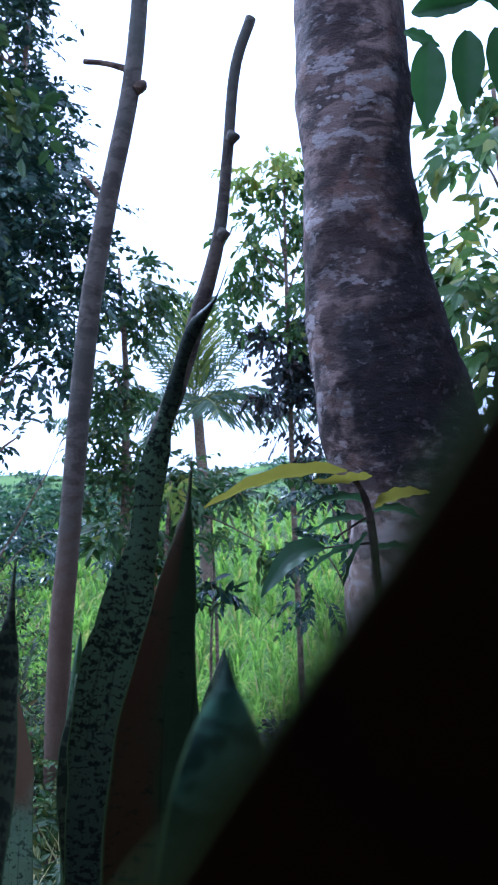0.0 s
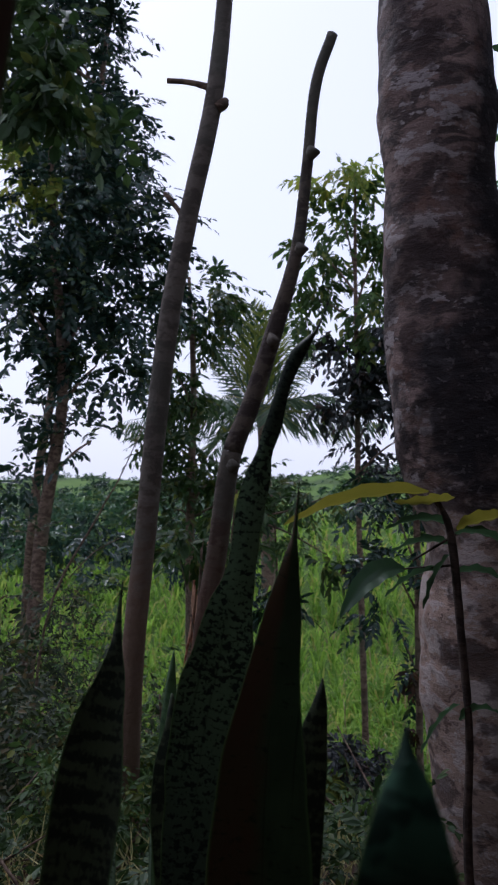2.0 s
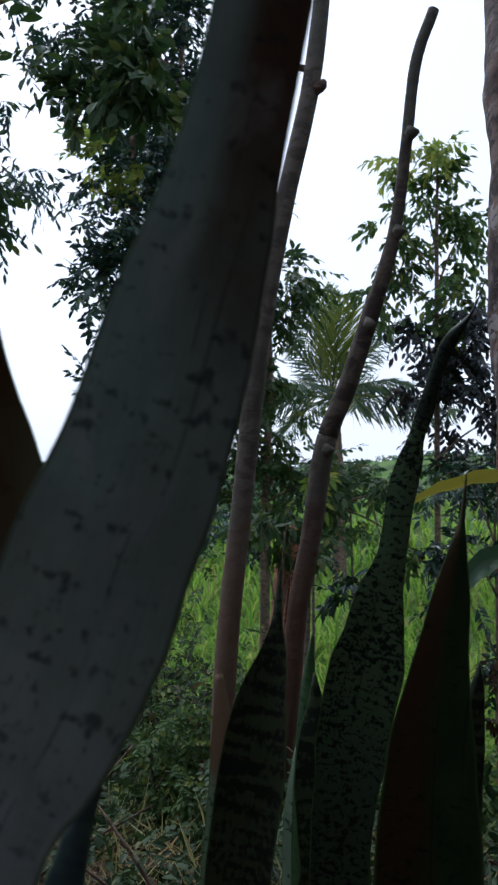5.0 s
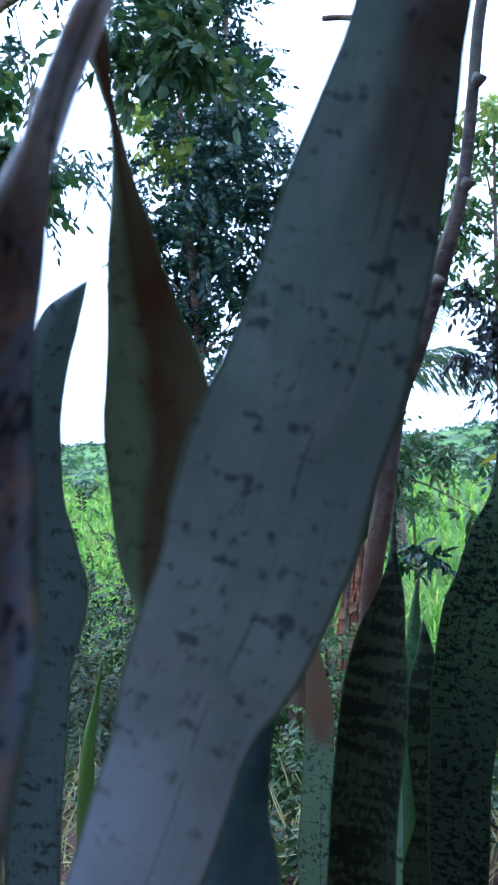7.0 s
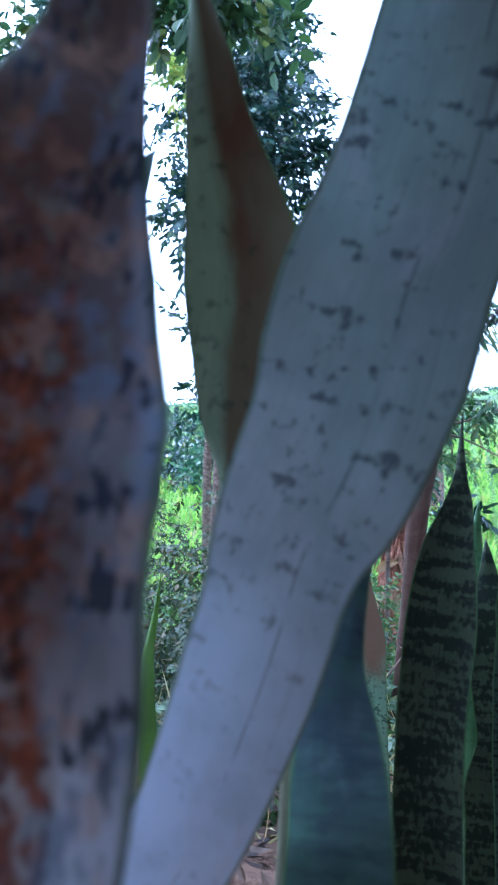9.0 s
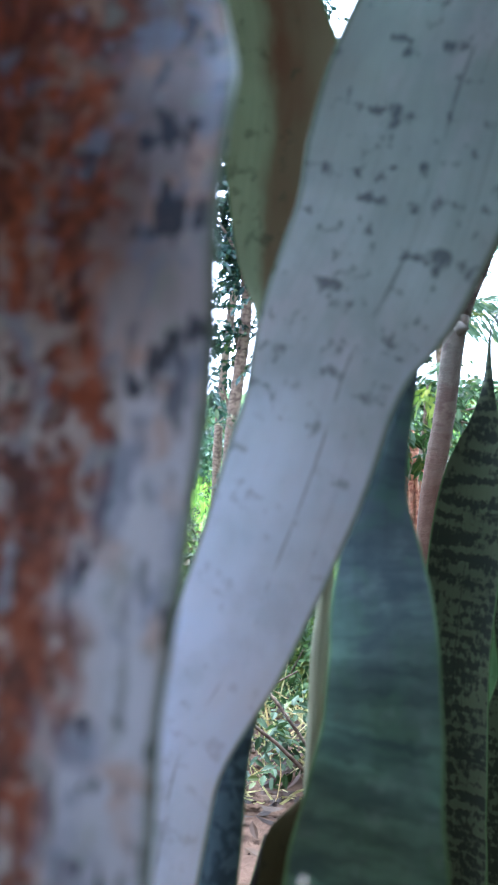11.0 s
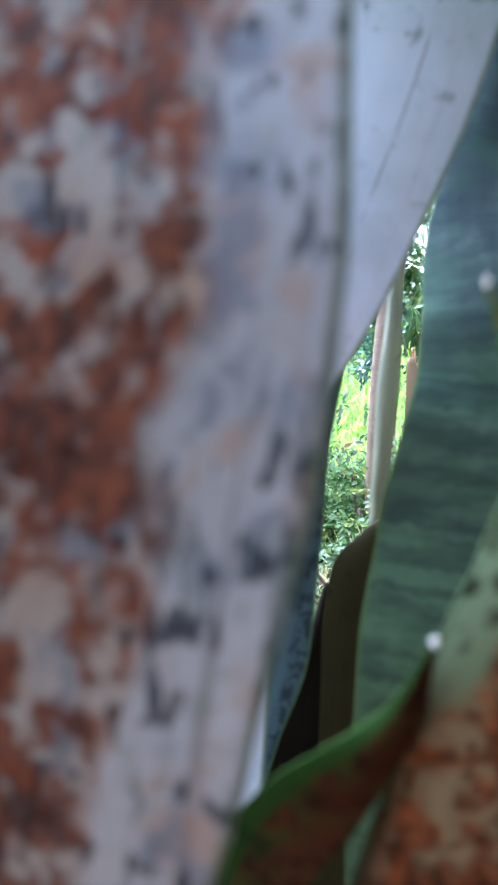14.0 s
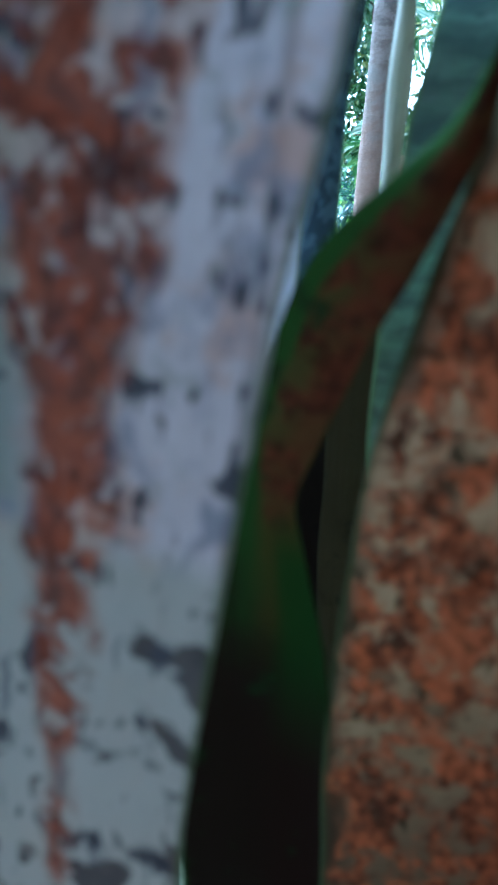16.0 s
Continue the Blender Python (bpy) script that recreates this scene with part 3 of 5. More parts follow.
def tree(name, label, trunk, limbs, blobs, leaf, length, width, mat_leaf, mat_bark, seed, twig=0.5, per=9, droop=0.5, fine=True, category="tree", extra=()):
    """A tree: trunk rows, limb rows, and a crown of leafy twigs in blobs. extra: more crowns as (blobs, material, label)."""
    rng = np.random.default_rng(seed)
    t = np.array(trunk, float)
    top = thing(name, (t[0, 0], t[0, 1], t[0, 2]), label, category)
    under("trunk", mesh_from("trunk", *tube(glide(t, 8), 10, 0.03, seed), mat_bark, True), top)
    for n, limb in enumerate(limbs):
        under("limb", mesh_from("limb", *tube(glide(limb, 5), 6, 0.03, seed + n), mat_bark, True), top)
    under("crown", mesh_from("crown", *foliage(rng, blobs, length, width, twig, per, droop, fine), mat_leaf), top)
    for some, mat, lab in extra:
        under("young_leaves", mesh_from("young_leaves", *foliage(rng, some, length, width, twig, per, droop, fine), mat), top, lab)
    return top


def limbs_to(trunk, blobs, rng, r=0.02):
    """A limb from the trunk to the heart of each blob."""
    t = np.array(trunk, float)
    out = []
    for b in blobs:
        z = b[2] - 0.5 * b[5] - rng.uniform(0.1, 0.5)
        z = min(max(z, t[1, 2]), t[-1, 2] - 0.05)
        x, y, q = (np.interp(z, t[:, 2], t[:, k]) for k in (0, 1, 3))
        out.append([(x, y, z, min(r, q)), ((x + b[0]) / 2, (y + b[1]) / 2, (z + b[2]) / 2 + 0.05, r * 0.7), (b[0], b[1], b[2], r * 0.35)])
    return out


def blade(name, rows, mat, parent, label="", twist=0.0, sag=0.18, thick=0.0022, foot=None, wave=0.03, seed=0):
    """A snake plant leaf through rows of (x, y, z, half width); it goes on down to the soil."""
    rows = [tuple(r) for r in rows]
    x, y, z, w = rows[0]
    if foot is None:
        dx, dz = rows[1][0] - x, max(0.02, rows[1][2] - z)
        foot = (x - max(-0.06, min(0.06, dx / dz * z * 0.4)), y - 0.015)
    low = [(foot[0], foot[1], -0.03, w * 0.45), ((x + foot[0]) / 2, (y + foot[1]) / 2, z * 0.5, w * 0.85)]
    n_low = len(low)
    g = ease(low + rows, 7)
    rng = np.random.default_rng(seed)
    c, half = g[:, :3], np.maximum(g[:, 3], 0.0003)
    along = np.r_[0, np.cumsum(np.linalg.norm(np.diff(c, axis=0), axis=1))]
    half = half * (1 + wave * np.interp(along, np.arange(0, along[-1] + 0.06, 0.03), rng.normal(size=len(np.arange(0, along[-1] + 0.06, 0.03)))))
    tang = unit(np.gradient(c, axis=0))
    u0 = unit(np.cross((0.0, 1.0, 0.0), tang))
    v0 = np.cross(tang, u0)
    turn = np.radians(np.interp(along, [0, along[-1]], [0, 0]) + (np.asarray(twist) if np.ndim(twist) == 0 else np.interp(along / along[-1], *np.array(twist, float).T)))
    u = np.cos(turn)[:, None] * u0 + np.sin(turn)[:, None] * v0
    v = np.cross(tang, u)
    cols = 13
    s = np.sin(np.linspace(-np.pi / 2, np.pi / 2, cols))
    dip = sag * half[:, None] * (s[None] ** 2 - 0.5)
    th = np.minimum(thick, half * 0.5)[:, None] * np.sqrt(np.clip(1 - s[None] ** 2, 0.02, 1)) * (1 + 1.2 * (1 - s[None] ** 2))
    mid = c[:, None] + u[:, None] * (s[None] * half[:, None])[..., None]
    front = mid - v[:, None] * (dip + th)[..., None]
    back = mid - v[:, None] * (dip - th)[..., None]
    ring = np.concatenate([front, back[:, ::-1]], 1)
    n, k = len(c), 2 * cols
    verts = ring.reshape(-1, 3)
    faces = [(i * k + j, i * k + (j + 1) % k, (i + 1) * k + (j + 1) % k, (i + 1) * k + j) for i in range(n - 1) for j in range(k)]
    faces += [tuple(range(k))[::-1], tuple((n - 1) * k + j for j in range(k))]
    me = mesh_from(name, verts, faces, mat, True)
    share = np.concatenate([s, s[::-1]]) * 0.5 + 0.5
    metres = np.stack([np.concatenate([s, s[::-1]])[None] * half[:, None] + seed * 0.31, np.repeat(along[:, None], k, 1)], -1).reshape(-1, 2)
    shares = np.stack([np.repeat(share[None], n, 0), np.repeat(along[:, None], k, 1)], -1).reshape(-1, 2)
    idx = np.empty(len(me.loops), int)
    me.loops.foreach_get("vertex_index", idx)
    for layer, data in (("metres", metres), ("share", shares)):
        me.uv_layers.new(name=layer).data.foreach_set("uv", data[idx].ravel())
    return under(name, me, parent, label)


# ---------------------------------------------------------------- ground
def ground():
    ys = np.r_[np.arange(-30, -2, 4.0), np.arange(-2, 12, 0.25), np.arange(12, 50, 1.5), np.arange(50, 200, 6), np.arange(200, 2100, 100)]
    xs = np.r_[np.arange(-1500, -150, 150.0), np.arange(-150, -20, 6), np.arange(-20, -5, 0.6), np.arange(-5, 5, 0.25), np.arange(5, 20, 0.6), np.arange(20, 150, 6), np.arange(150, 1501, 150)]
    gx, gy = np.meshgrid(xs, ys)
    verts = np.stack([gx, gy, ground_z(gx, gy)], -1).reshape(-1, 3)
    k = len(xs)
    faces = [(i * k + j, i * k + j + 1, (i + 1) * k + j + 1, (i + 1) * k + j) for i in range(len(ys) - 1) for j in range(k - 1)]
    tagged(new("ground", mesh_from("ground", verts, faces, soil_material(), True)), "reddish soil bed falling to a green valley field and hills", "ground", kind="structure")


ground()

# added plain walls and eave, out of view, that keep sky light off the leaves
def slab(name, label, category, place, size, tilt=0):
    bm = bmesh.new()
    bmesh.ops.create_cube(bm, size=1, matrix=Matrix.LocRotScale(place, Euler((radians(tilt), 0, 0)), size))
    me = bpy.data.meshes.new(name)
    bm.to_mesh(me)
    me.materials.append(wall_mat)
    tagged(new(name, me), label, category, kind="structure")


slab("shade_wall_back", "added unseen dark wall that shades the plants from behind", "wall", (-0.2, -0.8, 1.5), (12, 0.2, 3.2))
slab("shade_wall_side", "added unseen dark side wall that shades the trunk", "wall", (1.4, 1.3, 1.5), (0.2, 4.0, 3.2))
slab("ceiling", "added unseen dark eave that cuts sky light on the bed", "ceiling", (-0.2, -0.85, 2.45), (12, 2.2, 0.06), -8)

rng = np.random.default_rng(7)


# ---------------------------------------------------------------- grass and far growth
def grass_field(n, name, label, mat, tall, broad):
    y = 6.8 + 36 * rng.random(n) ** 1.8
    x = y * rng.uniform(-0.75, 0.45, n)
    tuft = np.round(np.stack([x, y], -1) / (0.16 + 0.012 * y[:, None])) * (0.16 + 0.012 * y[:, None])
    x, y = (tuft + rng.normal(size=(n, 2)) * 0.05).T
    h = tall * rng.uniform(0.3, 0.85, n) * (1 + 0.3 * np.sin(x * 1.3) * np.sin(y * 0.8))
    w = broad * rng.uniform(0.6, 1.3, n) * np.clip(y / 12, 1, 2.2)
    z = ground_z(x, y)
    a = rng.uniform(0, 2 * np.pi, n)
    lean = rng.uniform(0.25, 1.0, n)
    side = np.stack([np.cos(a), np.sin(a), 0 * a], -1)
    out = np.stack([-np.sin(a), np.cos(a), 0 * a], -1)
    base = np.stack([x, y, z - 0.03], -1)
    rows = []
    for s, k in ((0, 0.55), (0.4, 1.0), (0.75, 0.75)):
        c = base + np.array([0, 0, 1.0]) * (h * s * (1 - 0.3 * lean * s))[:, None] + out * (0.8 * lean * h * s * s)[:, None]
        rows += [c - side * (w * k / 2)[:, None], c + side * (w * k / 2)[:, None]]
    rows.append(base + np.array([0, 0, 1.0]) * (h * (1 - 0.5 * lean))[:, None] + out * (0.9 * lean * h)[:, None])
    verts = np.stack(rows, 1).reshape(-1, 3)
    faces = []
    for i in range(n):
        b = i * 7
        faces += [(b, b + 1, b + 3, b + 2), (b + 2, b + 3, b + 5, b + 4), (b + 4, b + 5, b + 6)]
    tagged(new(name, mesh_from(name, verts, faces, mat)), label, "grass", kind="stuff")


grass_field(60000, "tall_grass", "dense tall bright green grass filling the valley field", leaf_grass, 0.95, 0.034)
grass_field(3500, "straw_stalks", "dry straw-coloured stalks among the field grass", leaf_straw, 1.1, 0.02)


def scrub(name, label, spots, length, width, mat, seed, per=8, twig=0.4, fine=False, droop=0.4):
    r = np.random.default_rng(seed)
    return tagged(new(name, mesh_from(name, *foliage(r, spots, length, width, twig, per, droop, fine), mat)), label, "undergrowth", kind="stuff")


# woods on the hills
spots = []
for k in range(520):
    y = rng.uniform(46, 135)
    x = y * rng.uniform(-0.8, 0.45)
    s = rng.uniform(0.5, 1.1) * (0.7 + y / 140)
    spots.append((x, y, ground_z(x, y) + s * 0.15, s * 1.6, s * 1.6, s * 0.4, 15))
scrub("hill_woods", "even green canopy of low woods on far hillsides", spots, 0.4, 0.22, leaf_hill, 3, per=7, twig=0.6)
spots = []
for k in range(46):
    y = rng.uniform(42, 85)
    x = y * rng.uniform(-0.8, 0.45)
    s = rng.uniform(0.7, 1.5)
    spots.append((x, y, ground_z(x, y) + s * 0.5, s, s, s * 0.75, 34))
scrub("hill_scrub", "dark round bushes scattered at the foot of the hills", spots, 0.34, 0.18, leaf_dark, 4, per=8, twig=0.5)
spots = []
for k in range(160):
    y = rng.uniform(44, 110)
    x = y * rng.uniform(-0.8, 0.45)
    s = rng.uniform(0.5, 1.2)
    spots.append((x, y, ground_z(x, y) + s * 0.2, s * 1.5, s, s * 0.4, 14))
scrub("hill_clearings", "lighter yellow-green scrub patches on far hillsides", spots, 0.36, 0.2, leaf_mid, 44, per=7, twig=0.6)

# undergrowth on the bank and in the field
def thicket(n, ys, xs, size, lift, count):
    out = []
    for k in range(n):
        y = rng.uniform(*ys)
        x = y * rng.uniform(*xs)
        s = rng.uniform(*size)
        out.append((x, y, ground_z(x, y) + rng.uniform(*lift), s, s, s, count))
    return out


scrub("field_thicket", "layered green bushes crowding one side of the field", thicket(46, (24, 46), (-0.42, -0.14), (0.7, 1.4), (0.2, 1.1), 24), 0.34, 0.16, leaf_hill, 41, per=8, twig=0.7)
scrub("field_scrub", "dark bushes among the lighter field thicket", thicket(30, (20, 42), (-0.42, -0.16), (0.5, 1.1), (0.2, 1.1), 22), 0.3, 0.14, leaf_dark, 42, per=8, twig=0.6)
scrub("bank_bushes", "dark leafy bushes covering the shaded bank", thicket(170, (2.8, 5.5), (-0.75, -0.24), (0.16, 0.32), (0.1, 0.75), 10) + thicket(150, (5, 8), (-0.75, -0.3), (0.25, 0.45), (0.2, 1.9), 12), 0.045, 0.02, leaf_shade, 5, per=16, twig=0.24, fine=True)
scrub("bank_shrubs", "mid green leafy shrubs with yellowing leaves on the bank", thicket(80, (3.5, 8), (-0.7, -0.25), (0.15, 0.35), (0.2, 1.3), 9) + thicket(90, (2.6, 6.0), (-0.3, 0.35), (0.1, 0.22), (0.0, 0.25), 10) + thicket(70, (2.4, 4.5), (-0.38, -0.18), (0.08, 0.16), (0.0, 0.25), 9), 0.045, 0.02, leaf_mid, 6, per=11, twig=0.2, fine=True)
scrub("bank_creepers", "low dark green creepers over the soil", thicket(190, (1.6, 4.5), (-0.65, 0.4), (0.1, 0.2), (0.0, 0.14), 8), 0.034, 0.017, leaf_bough, 8, per=11, twig=0.15, fine=True, droop=0.2)
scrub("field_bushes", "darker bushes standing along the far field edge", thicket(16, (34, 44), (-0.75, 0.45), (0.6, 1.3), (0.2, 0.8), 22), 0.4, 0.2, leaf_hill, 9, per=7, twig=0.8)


# ---------------------------------------------------------------- trees
POLE_A = [(-0.66, 2.45, -0.32, 0.042), (-0.647, 2.45, 0.096, 0.038), (-0.629, 2.45, 0.4, 0.036), (-0.592, 2.45, 0.74, 0.034), (-0.556, 2.45, 1.09, 0.034), (-0.513, 2.45, 1.42, 0.033), (-0.454, 2.45, 1.727, 0.031), (-0.369, 2.45, 2.116, 0.029), (-0.323, 2.45, 2.552, 0.025), (-0.28, 2.46, 3.2, 0.022)]
top = thing("bare_pole_tree", POLE_A[0][:3], "leaning bare grey pole-like tree trunk with short stubs", "tree")
under("trunk", mesh_from("trunk", *tube(glide(POLE_A, 8), 14, 0.008, 1), bark_pole, True), top)
for stub in ([(-0.385, 2.45, 2.145, 0.012), (-0.45, 2.46, 2.17, 0.009), (-0.522, 2.47, 2.185, 0.009)], [(-0.462, 2.45, 1.72, 0.013), (-0.495, 2.46, 1.765, 0.008), (-0.532, 2.47, 1.815, 0.007)], [(-0.36, 2.44, 2.07, 0.02), (-0.338, 2.44, 2.085, 0.018), (-0.33, 2.44, 2.1, 0.008)]):
    under("stub", mesh_from("stub", *tube(glide(stub, 4), 8, 0.05, 2), bark_thin, True), top)

POLE_B = [(-0.5, 2.5, -0.32, 0.036), (-0.443, 2.5, 0.173, 0.033), (-0.419, 2.5, 0.433, 0.032), (-0.375, 2.5, 0.678, 0.032), (-0.332, 2.5, 0.96, 0.032), (-0.265, 2.5, 1.136, 0.03), (-0.186, 2.5, 1.376, 0.028), (-0.116, 2.5, 1.617, 0.021), (-0.079, 2.5, 1.887, 0.018), (-0.047, 2.5, 2.16, 0.018), (0.009, 2.5, 2.327, 0.018)]
top = thing("bare_pole_tree", POLE_B[0][:3], "crooked dark bare pole tree with a cut end", "tree")
k = 33
under("trunk", mesh_from("trunk", *tube(glide(POLE_B, 8)[k:], 12, 0.012, 3), bark_crooked, True), top)
under("peeled_base", mesh_from("peeled_base", *tube(glide(POLE_B, 8)[: k + 1], 12, 0.012, 3), bark_crooked, True), top, "peeled tan lower stem")
for p in ((-0.11, 2.49, 1.62), (-0.07, 2.49, 1.93), (-0.33, 2.48, 0.94), (-0.2, 2.48, 1.33)):
    under("knot", mesh_from("knot", *tube([(p[0], p[1], p[2] - 0.02, 0.008), (p[0] + 0.012, p[1] - 0.01, p[2], 0.024), (p[0], p[1], p[2] + 0.025, 0.008)], 8, 0.05, 4), bark_pole, True), top)

# big mottled trunk
TRUNK = [(0.43, 2.2, -0.5, 0.26), (0.43, 2.2, -0.079, 0.2), (0.425, 2.2, 0.144, 0.2), (0.415, 2.2, 0.346, 0.205), (0.42, 2.2, 0.578, 0.205), (0.43, 2.2, 0.758, 0.205), (0.395, 2.2, 0.9, 0.21), (0.344, 2.2, 1.083, 0.204), (0.322, 2.2, 1.25, 0.19), (0.299, 2.2, 1.42, 0.167), (0.282, 2.2, 1.6, 0.152), (0.278, 2.2, 1.874, 0.155), (0.272, 2.2, 2.146, 0.15), (0.27, 2.2, 2.7, 0.14), (0.3, 2.25, 4.2, 0.11)]
top = thing("mottled_tree", TRUNK[0][:3], "thick mottled tree trunk with pale and dark bark patches", "tree")
tv, tf = tube(glide(TRUNK, 14), 40, 0.0, 5)
for v in tv:
    d = 0.022 * noise.noise(Vector(v) * 5) + 0.006 * noise.noise(Vector(v) * 16)
    v[0] += d
    v[1] -= abs(d)
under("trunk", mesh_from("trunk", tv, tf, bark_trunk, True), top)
limb = [(0.35, 2.2, 2.3, 0.03), (0.5, 2.0, 2.15, 0.014), (0.62, 1.85, 2.0, 0.006)]
under("limb", mesh_from("limb", *tube(glide(limb, 5), 6), bark_thin, True), top)
big = [((0.39, 1.8, 1.82), (-0.08, 0.0, -1), 0.2), ((0.478, 1.8, 1.845), (-0.06, 0, -1), 0.19), ((0.545, 1.8, 1.85), (0.1, 0, -1), 0.2), ((0.36, 1.82, 1.9), (0.8, 0, 0.15), 0.16), ((0.5, 1.8, 1.93), (-0.9, 0, 0.1), 0.14), ((0.43, 1.8, 1.97), (0.6, 0, -0.3), 0.15), ((0.34, 1.82, 1.86), (0.6, 0, -0.3), 0.09), ((0.56, 1.8, 1.98), (0.3, 0, -0.9), 0.18), ((0.5, 1.79, 2.06), (0.3, 0, -1), 0.2), ((0.6, 1.79, 2.1), (-0.3, 0, -1), 0.19), ((0.53, 1.78, 2.12), (0.9, 0, -0.25), 0.2)]
mottled = top

# young plant beside the trunk
top = thing("young_plant", (0.215, 1.65, -0.1), "young plant with long yellow-green leaves and a brown stem", "plant")
stem = [(0.215, 1.65, -0.1, 0.01), (0.208, 1.65, 0.2, 0.009), (0.216, 1.65, 0.4, 0.008), (0.204, 1.65, 0.6, 0.008), (0.191, 1.65, 0.775, 0.008), (0.165, 1.65, 0.85, 0.004)]
under("stem", mesh_from("stem", *tube(glide(stem, 6), 8, 0.05, 6), bark_vine, True), top)


def broad_leaf(a, b, width, mat, label, arch=0.02, face=(0.0, 0.55, 1.0), parent=None):
    """A long leaf from stalk a to tip b, arched, folded a little along its rib."""
    a, b = np.array(a, float), np.array(b, float)
    n, cols = 14, 7
    s = np.linspace(0, 1, n)
    ln = np.linalg.norm(b - a)
    c = a + (b - a) * s[:, None] + np.array([0, 0, 1.0]) * (4 * arch * s * (1 - s))[:, None]
    ahead = unit(np.gradient(c, axis=0))
    side = unit(np.cross(ahead, face))
    up = np.cross(side, ahead)
    half = width * 0.5 * np.sin(np.pi * np.clip(s * 0.97 + 0.015, 0, 1) ** 0.8) ** 0.8
    v = []
    for k in range(n):
        for j in np.linspace(-1, 1, cols):
            v.append(c[k] + side[k] * half[k] * j + up[k] * (abs(j) * half[k] * 0.35 + 0.003 * np.sin(k * 1.9 + j * 3) * abs(j)))
    f = [(i * cols + j, i * cols + j + 1, (i + 1) * cols + j + 1, (i + 1) * cols + j) for i in range(n - 1) for j in range(cols - 1)]
    under("leaf", mesh_from("leaf", v, f, mat, True), parent or top, label)


for p, d, ln in big:
    broad_leaf(p, np.array(p) + unit(np.array(d, float)) * ln, ln * 0.4, leaf_hang, "large green hanging leaf", 0.0, (0.0, -1.0, 0.15), mottled)
broad_leaf((0.15, 1.66, 0.862), (-0.135, 1.62, 0.8), 0.058, leaf_yellow, "long yellow-green leaf", 0.022)
broad_leaf((0.2, 1.66, 0.85), (0.075, 1.6, 0.845), 0.046, leaf_yellow, "yellow-green leaf", -0.006)
broad_leaf((0.2, 1.64, 0.79), (0.3, 1.6, 0.815), 0.05, leaf_yellow, "yellow-green leaf", 0.008)
broad_leaf((0.1, 1.66, 0.712), (-0.03, 1.58, 0.63), 0.05, leaf_teal, "bluish green leaf", 0.03, face=(0.0, -0.8, 0.7))
for a, b, wide in (((0.19, 1.66, 0.8), (0.06, 1.63, 0.79), 0.034), ((0.19, 1.66, 0.76), (0.07, 1.63, 0.745), 0.034), ((0.19, 1.66, 0.74), (0.13, 1.62, 0.64), 0.034), ((0.17, 1.66, 0.71), (0.06, 1.64, 0.66), 0.03), ((0.195, 1.66, 0.7), (0.29, 1.64, 0.69), 0.034), ((0.2, 1.66, 0.78), (0.3, 1.64, 0.755), 0.036), ((0.2, 1.66, 0.45), (0.12, 1.62, 0.37), 0.04), ((0.2, 1.66, 0.42), (0.27, 1.64, 0.44), 0.04)):
    broad_leaf(a, b, wide, leaf_teal, "narrow dark green leaf", 0.014)
for a, b in (((0.2, 1.65, 0.78), (0.12, 1.66, 0.73)), ((0.2, 1.65, 0.72), (0.1, 1.66, 0.712)), ((0.19, 1.65, 0.8), (0.15, 1.66, 0.86))):
    under("stalk", mesh_from("stalk", *tube([(*a, 0.003), (*((np.array(a) + b) / 2), 0.0026), (*b, 0.002)], 5), bark_vine, True), top)

# slim tree with yellowish top, in the field's edge
t = [(0.44, 8, -2.35, 0.042), (0.445, 8, -1.84, 0.036), (0.429, 8, -0.486, 0.032), (0.414, 8, 0.667, 0.03), (0.422, 8, 1.84, 0.026), (0.423, 8, 3.036, 0.02), (0.44, 8, 4.2, 0.012)]
bl = [(0.3, 8, 3.7, 0.42, 0.4, 0.45, 70), (0.66, 8, 3.3, 0.26, 0.35, 0.5, 50), (-0.05, 8, 2.85, 0.32, 0.3, 0.32, 46), (0.62, 8.1, 2.75, 0.3, 0.4, 0.4, 40), (0.0, 8, 3.35, 0.2, 0.3, 0.16, 12)]
lo = [(0.3, 8, 2.35, 0.3, 0.3, 0.26, 40), (0.3, 8, 1.95, 0.42, 0.35, 0.3, 56), (0.72, 8, 2.15, 0.28, 0.4, 0.5, 60), (0.55, 8, 1.55, 0.42, 0.4, 0.26, 44), (0.95, 8, 1.4, 0.3, 0.3, 0.35, 40), (0.75, 8, 1.1, 0.35, 0.3, 0.2, 26)]
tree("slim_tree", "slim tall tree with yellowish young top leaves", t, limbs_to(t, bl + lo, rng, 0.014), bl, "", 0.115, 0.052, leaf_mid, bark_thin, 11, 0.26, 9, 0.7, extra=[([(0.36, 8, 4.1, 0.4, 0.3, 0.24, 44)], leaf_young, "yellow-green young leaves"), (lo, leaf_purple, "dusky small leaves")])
t = [(0.705, 6, -2.0, 0.034), (0.707, 6, -1.885, 0.03), (0.716, 6, -0.56, 0.027), (0.727, 6, 0.5, 0.024), (0.721, 6, 1.0, 0.022), (0.74, 6, 1.6, 0.012)]
bl = [(0.5, 6, 0.8, 0.34, 0.25, 0.22, 34), (0.85, 6, 0.95, 0.3, 0.25, 0.3, 30), (0.45, 6, 0.35, 0.3, 0.2, 0.16, 22), (0.72, 6, -0.5, 0.12, 0.12, 0.3, 8), (0.5, 6.1, -0.1, 0.2, 0.2, 0.12, 10), (0.8, 6, 0.3, 0.2, 0.2, 0.2, 14)]
tree("slim_tree", "thin young tree with sparse dark leaves", t, limbs_to(t, bl, rng, 0.01), bl, "", 0.085, 0.036, leaf_dark, bark_thin, 12, 0.24, 11, 0.45)

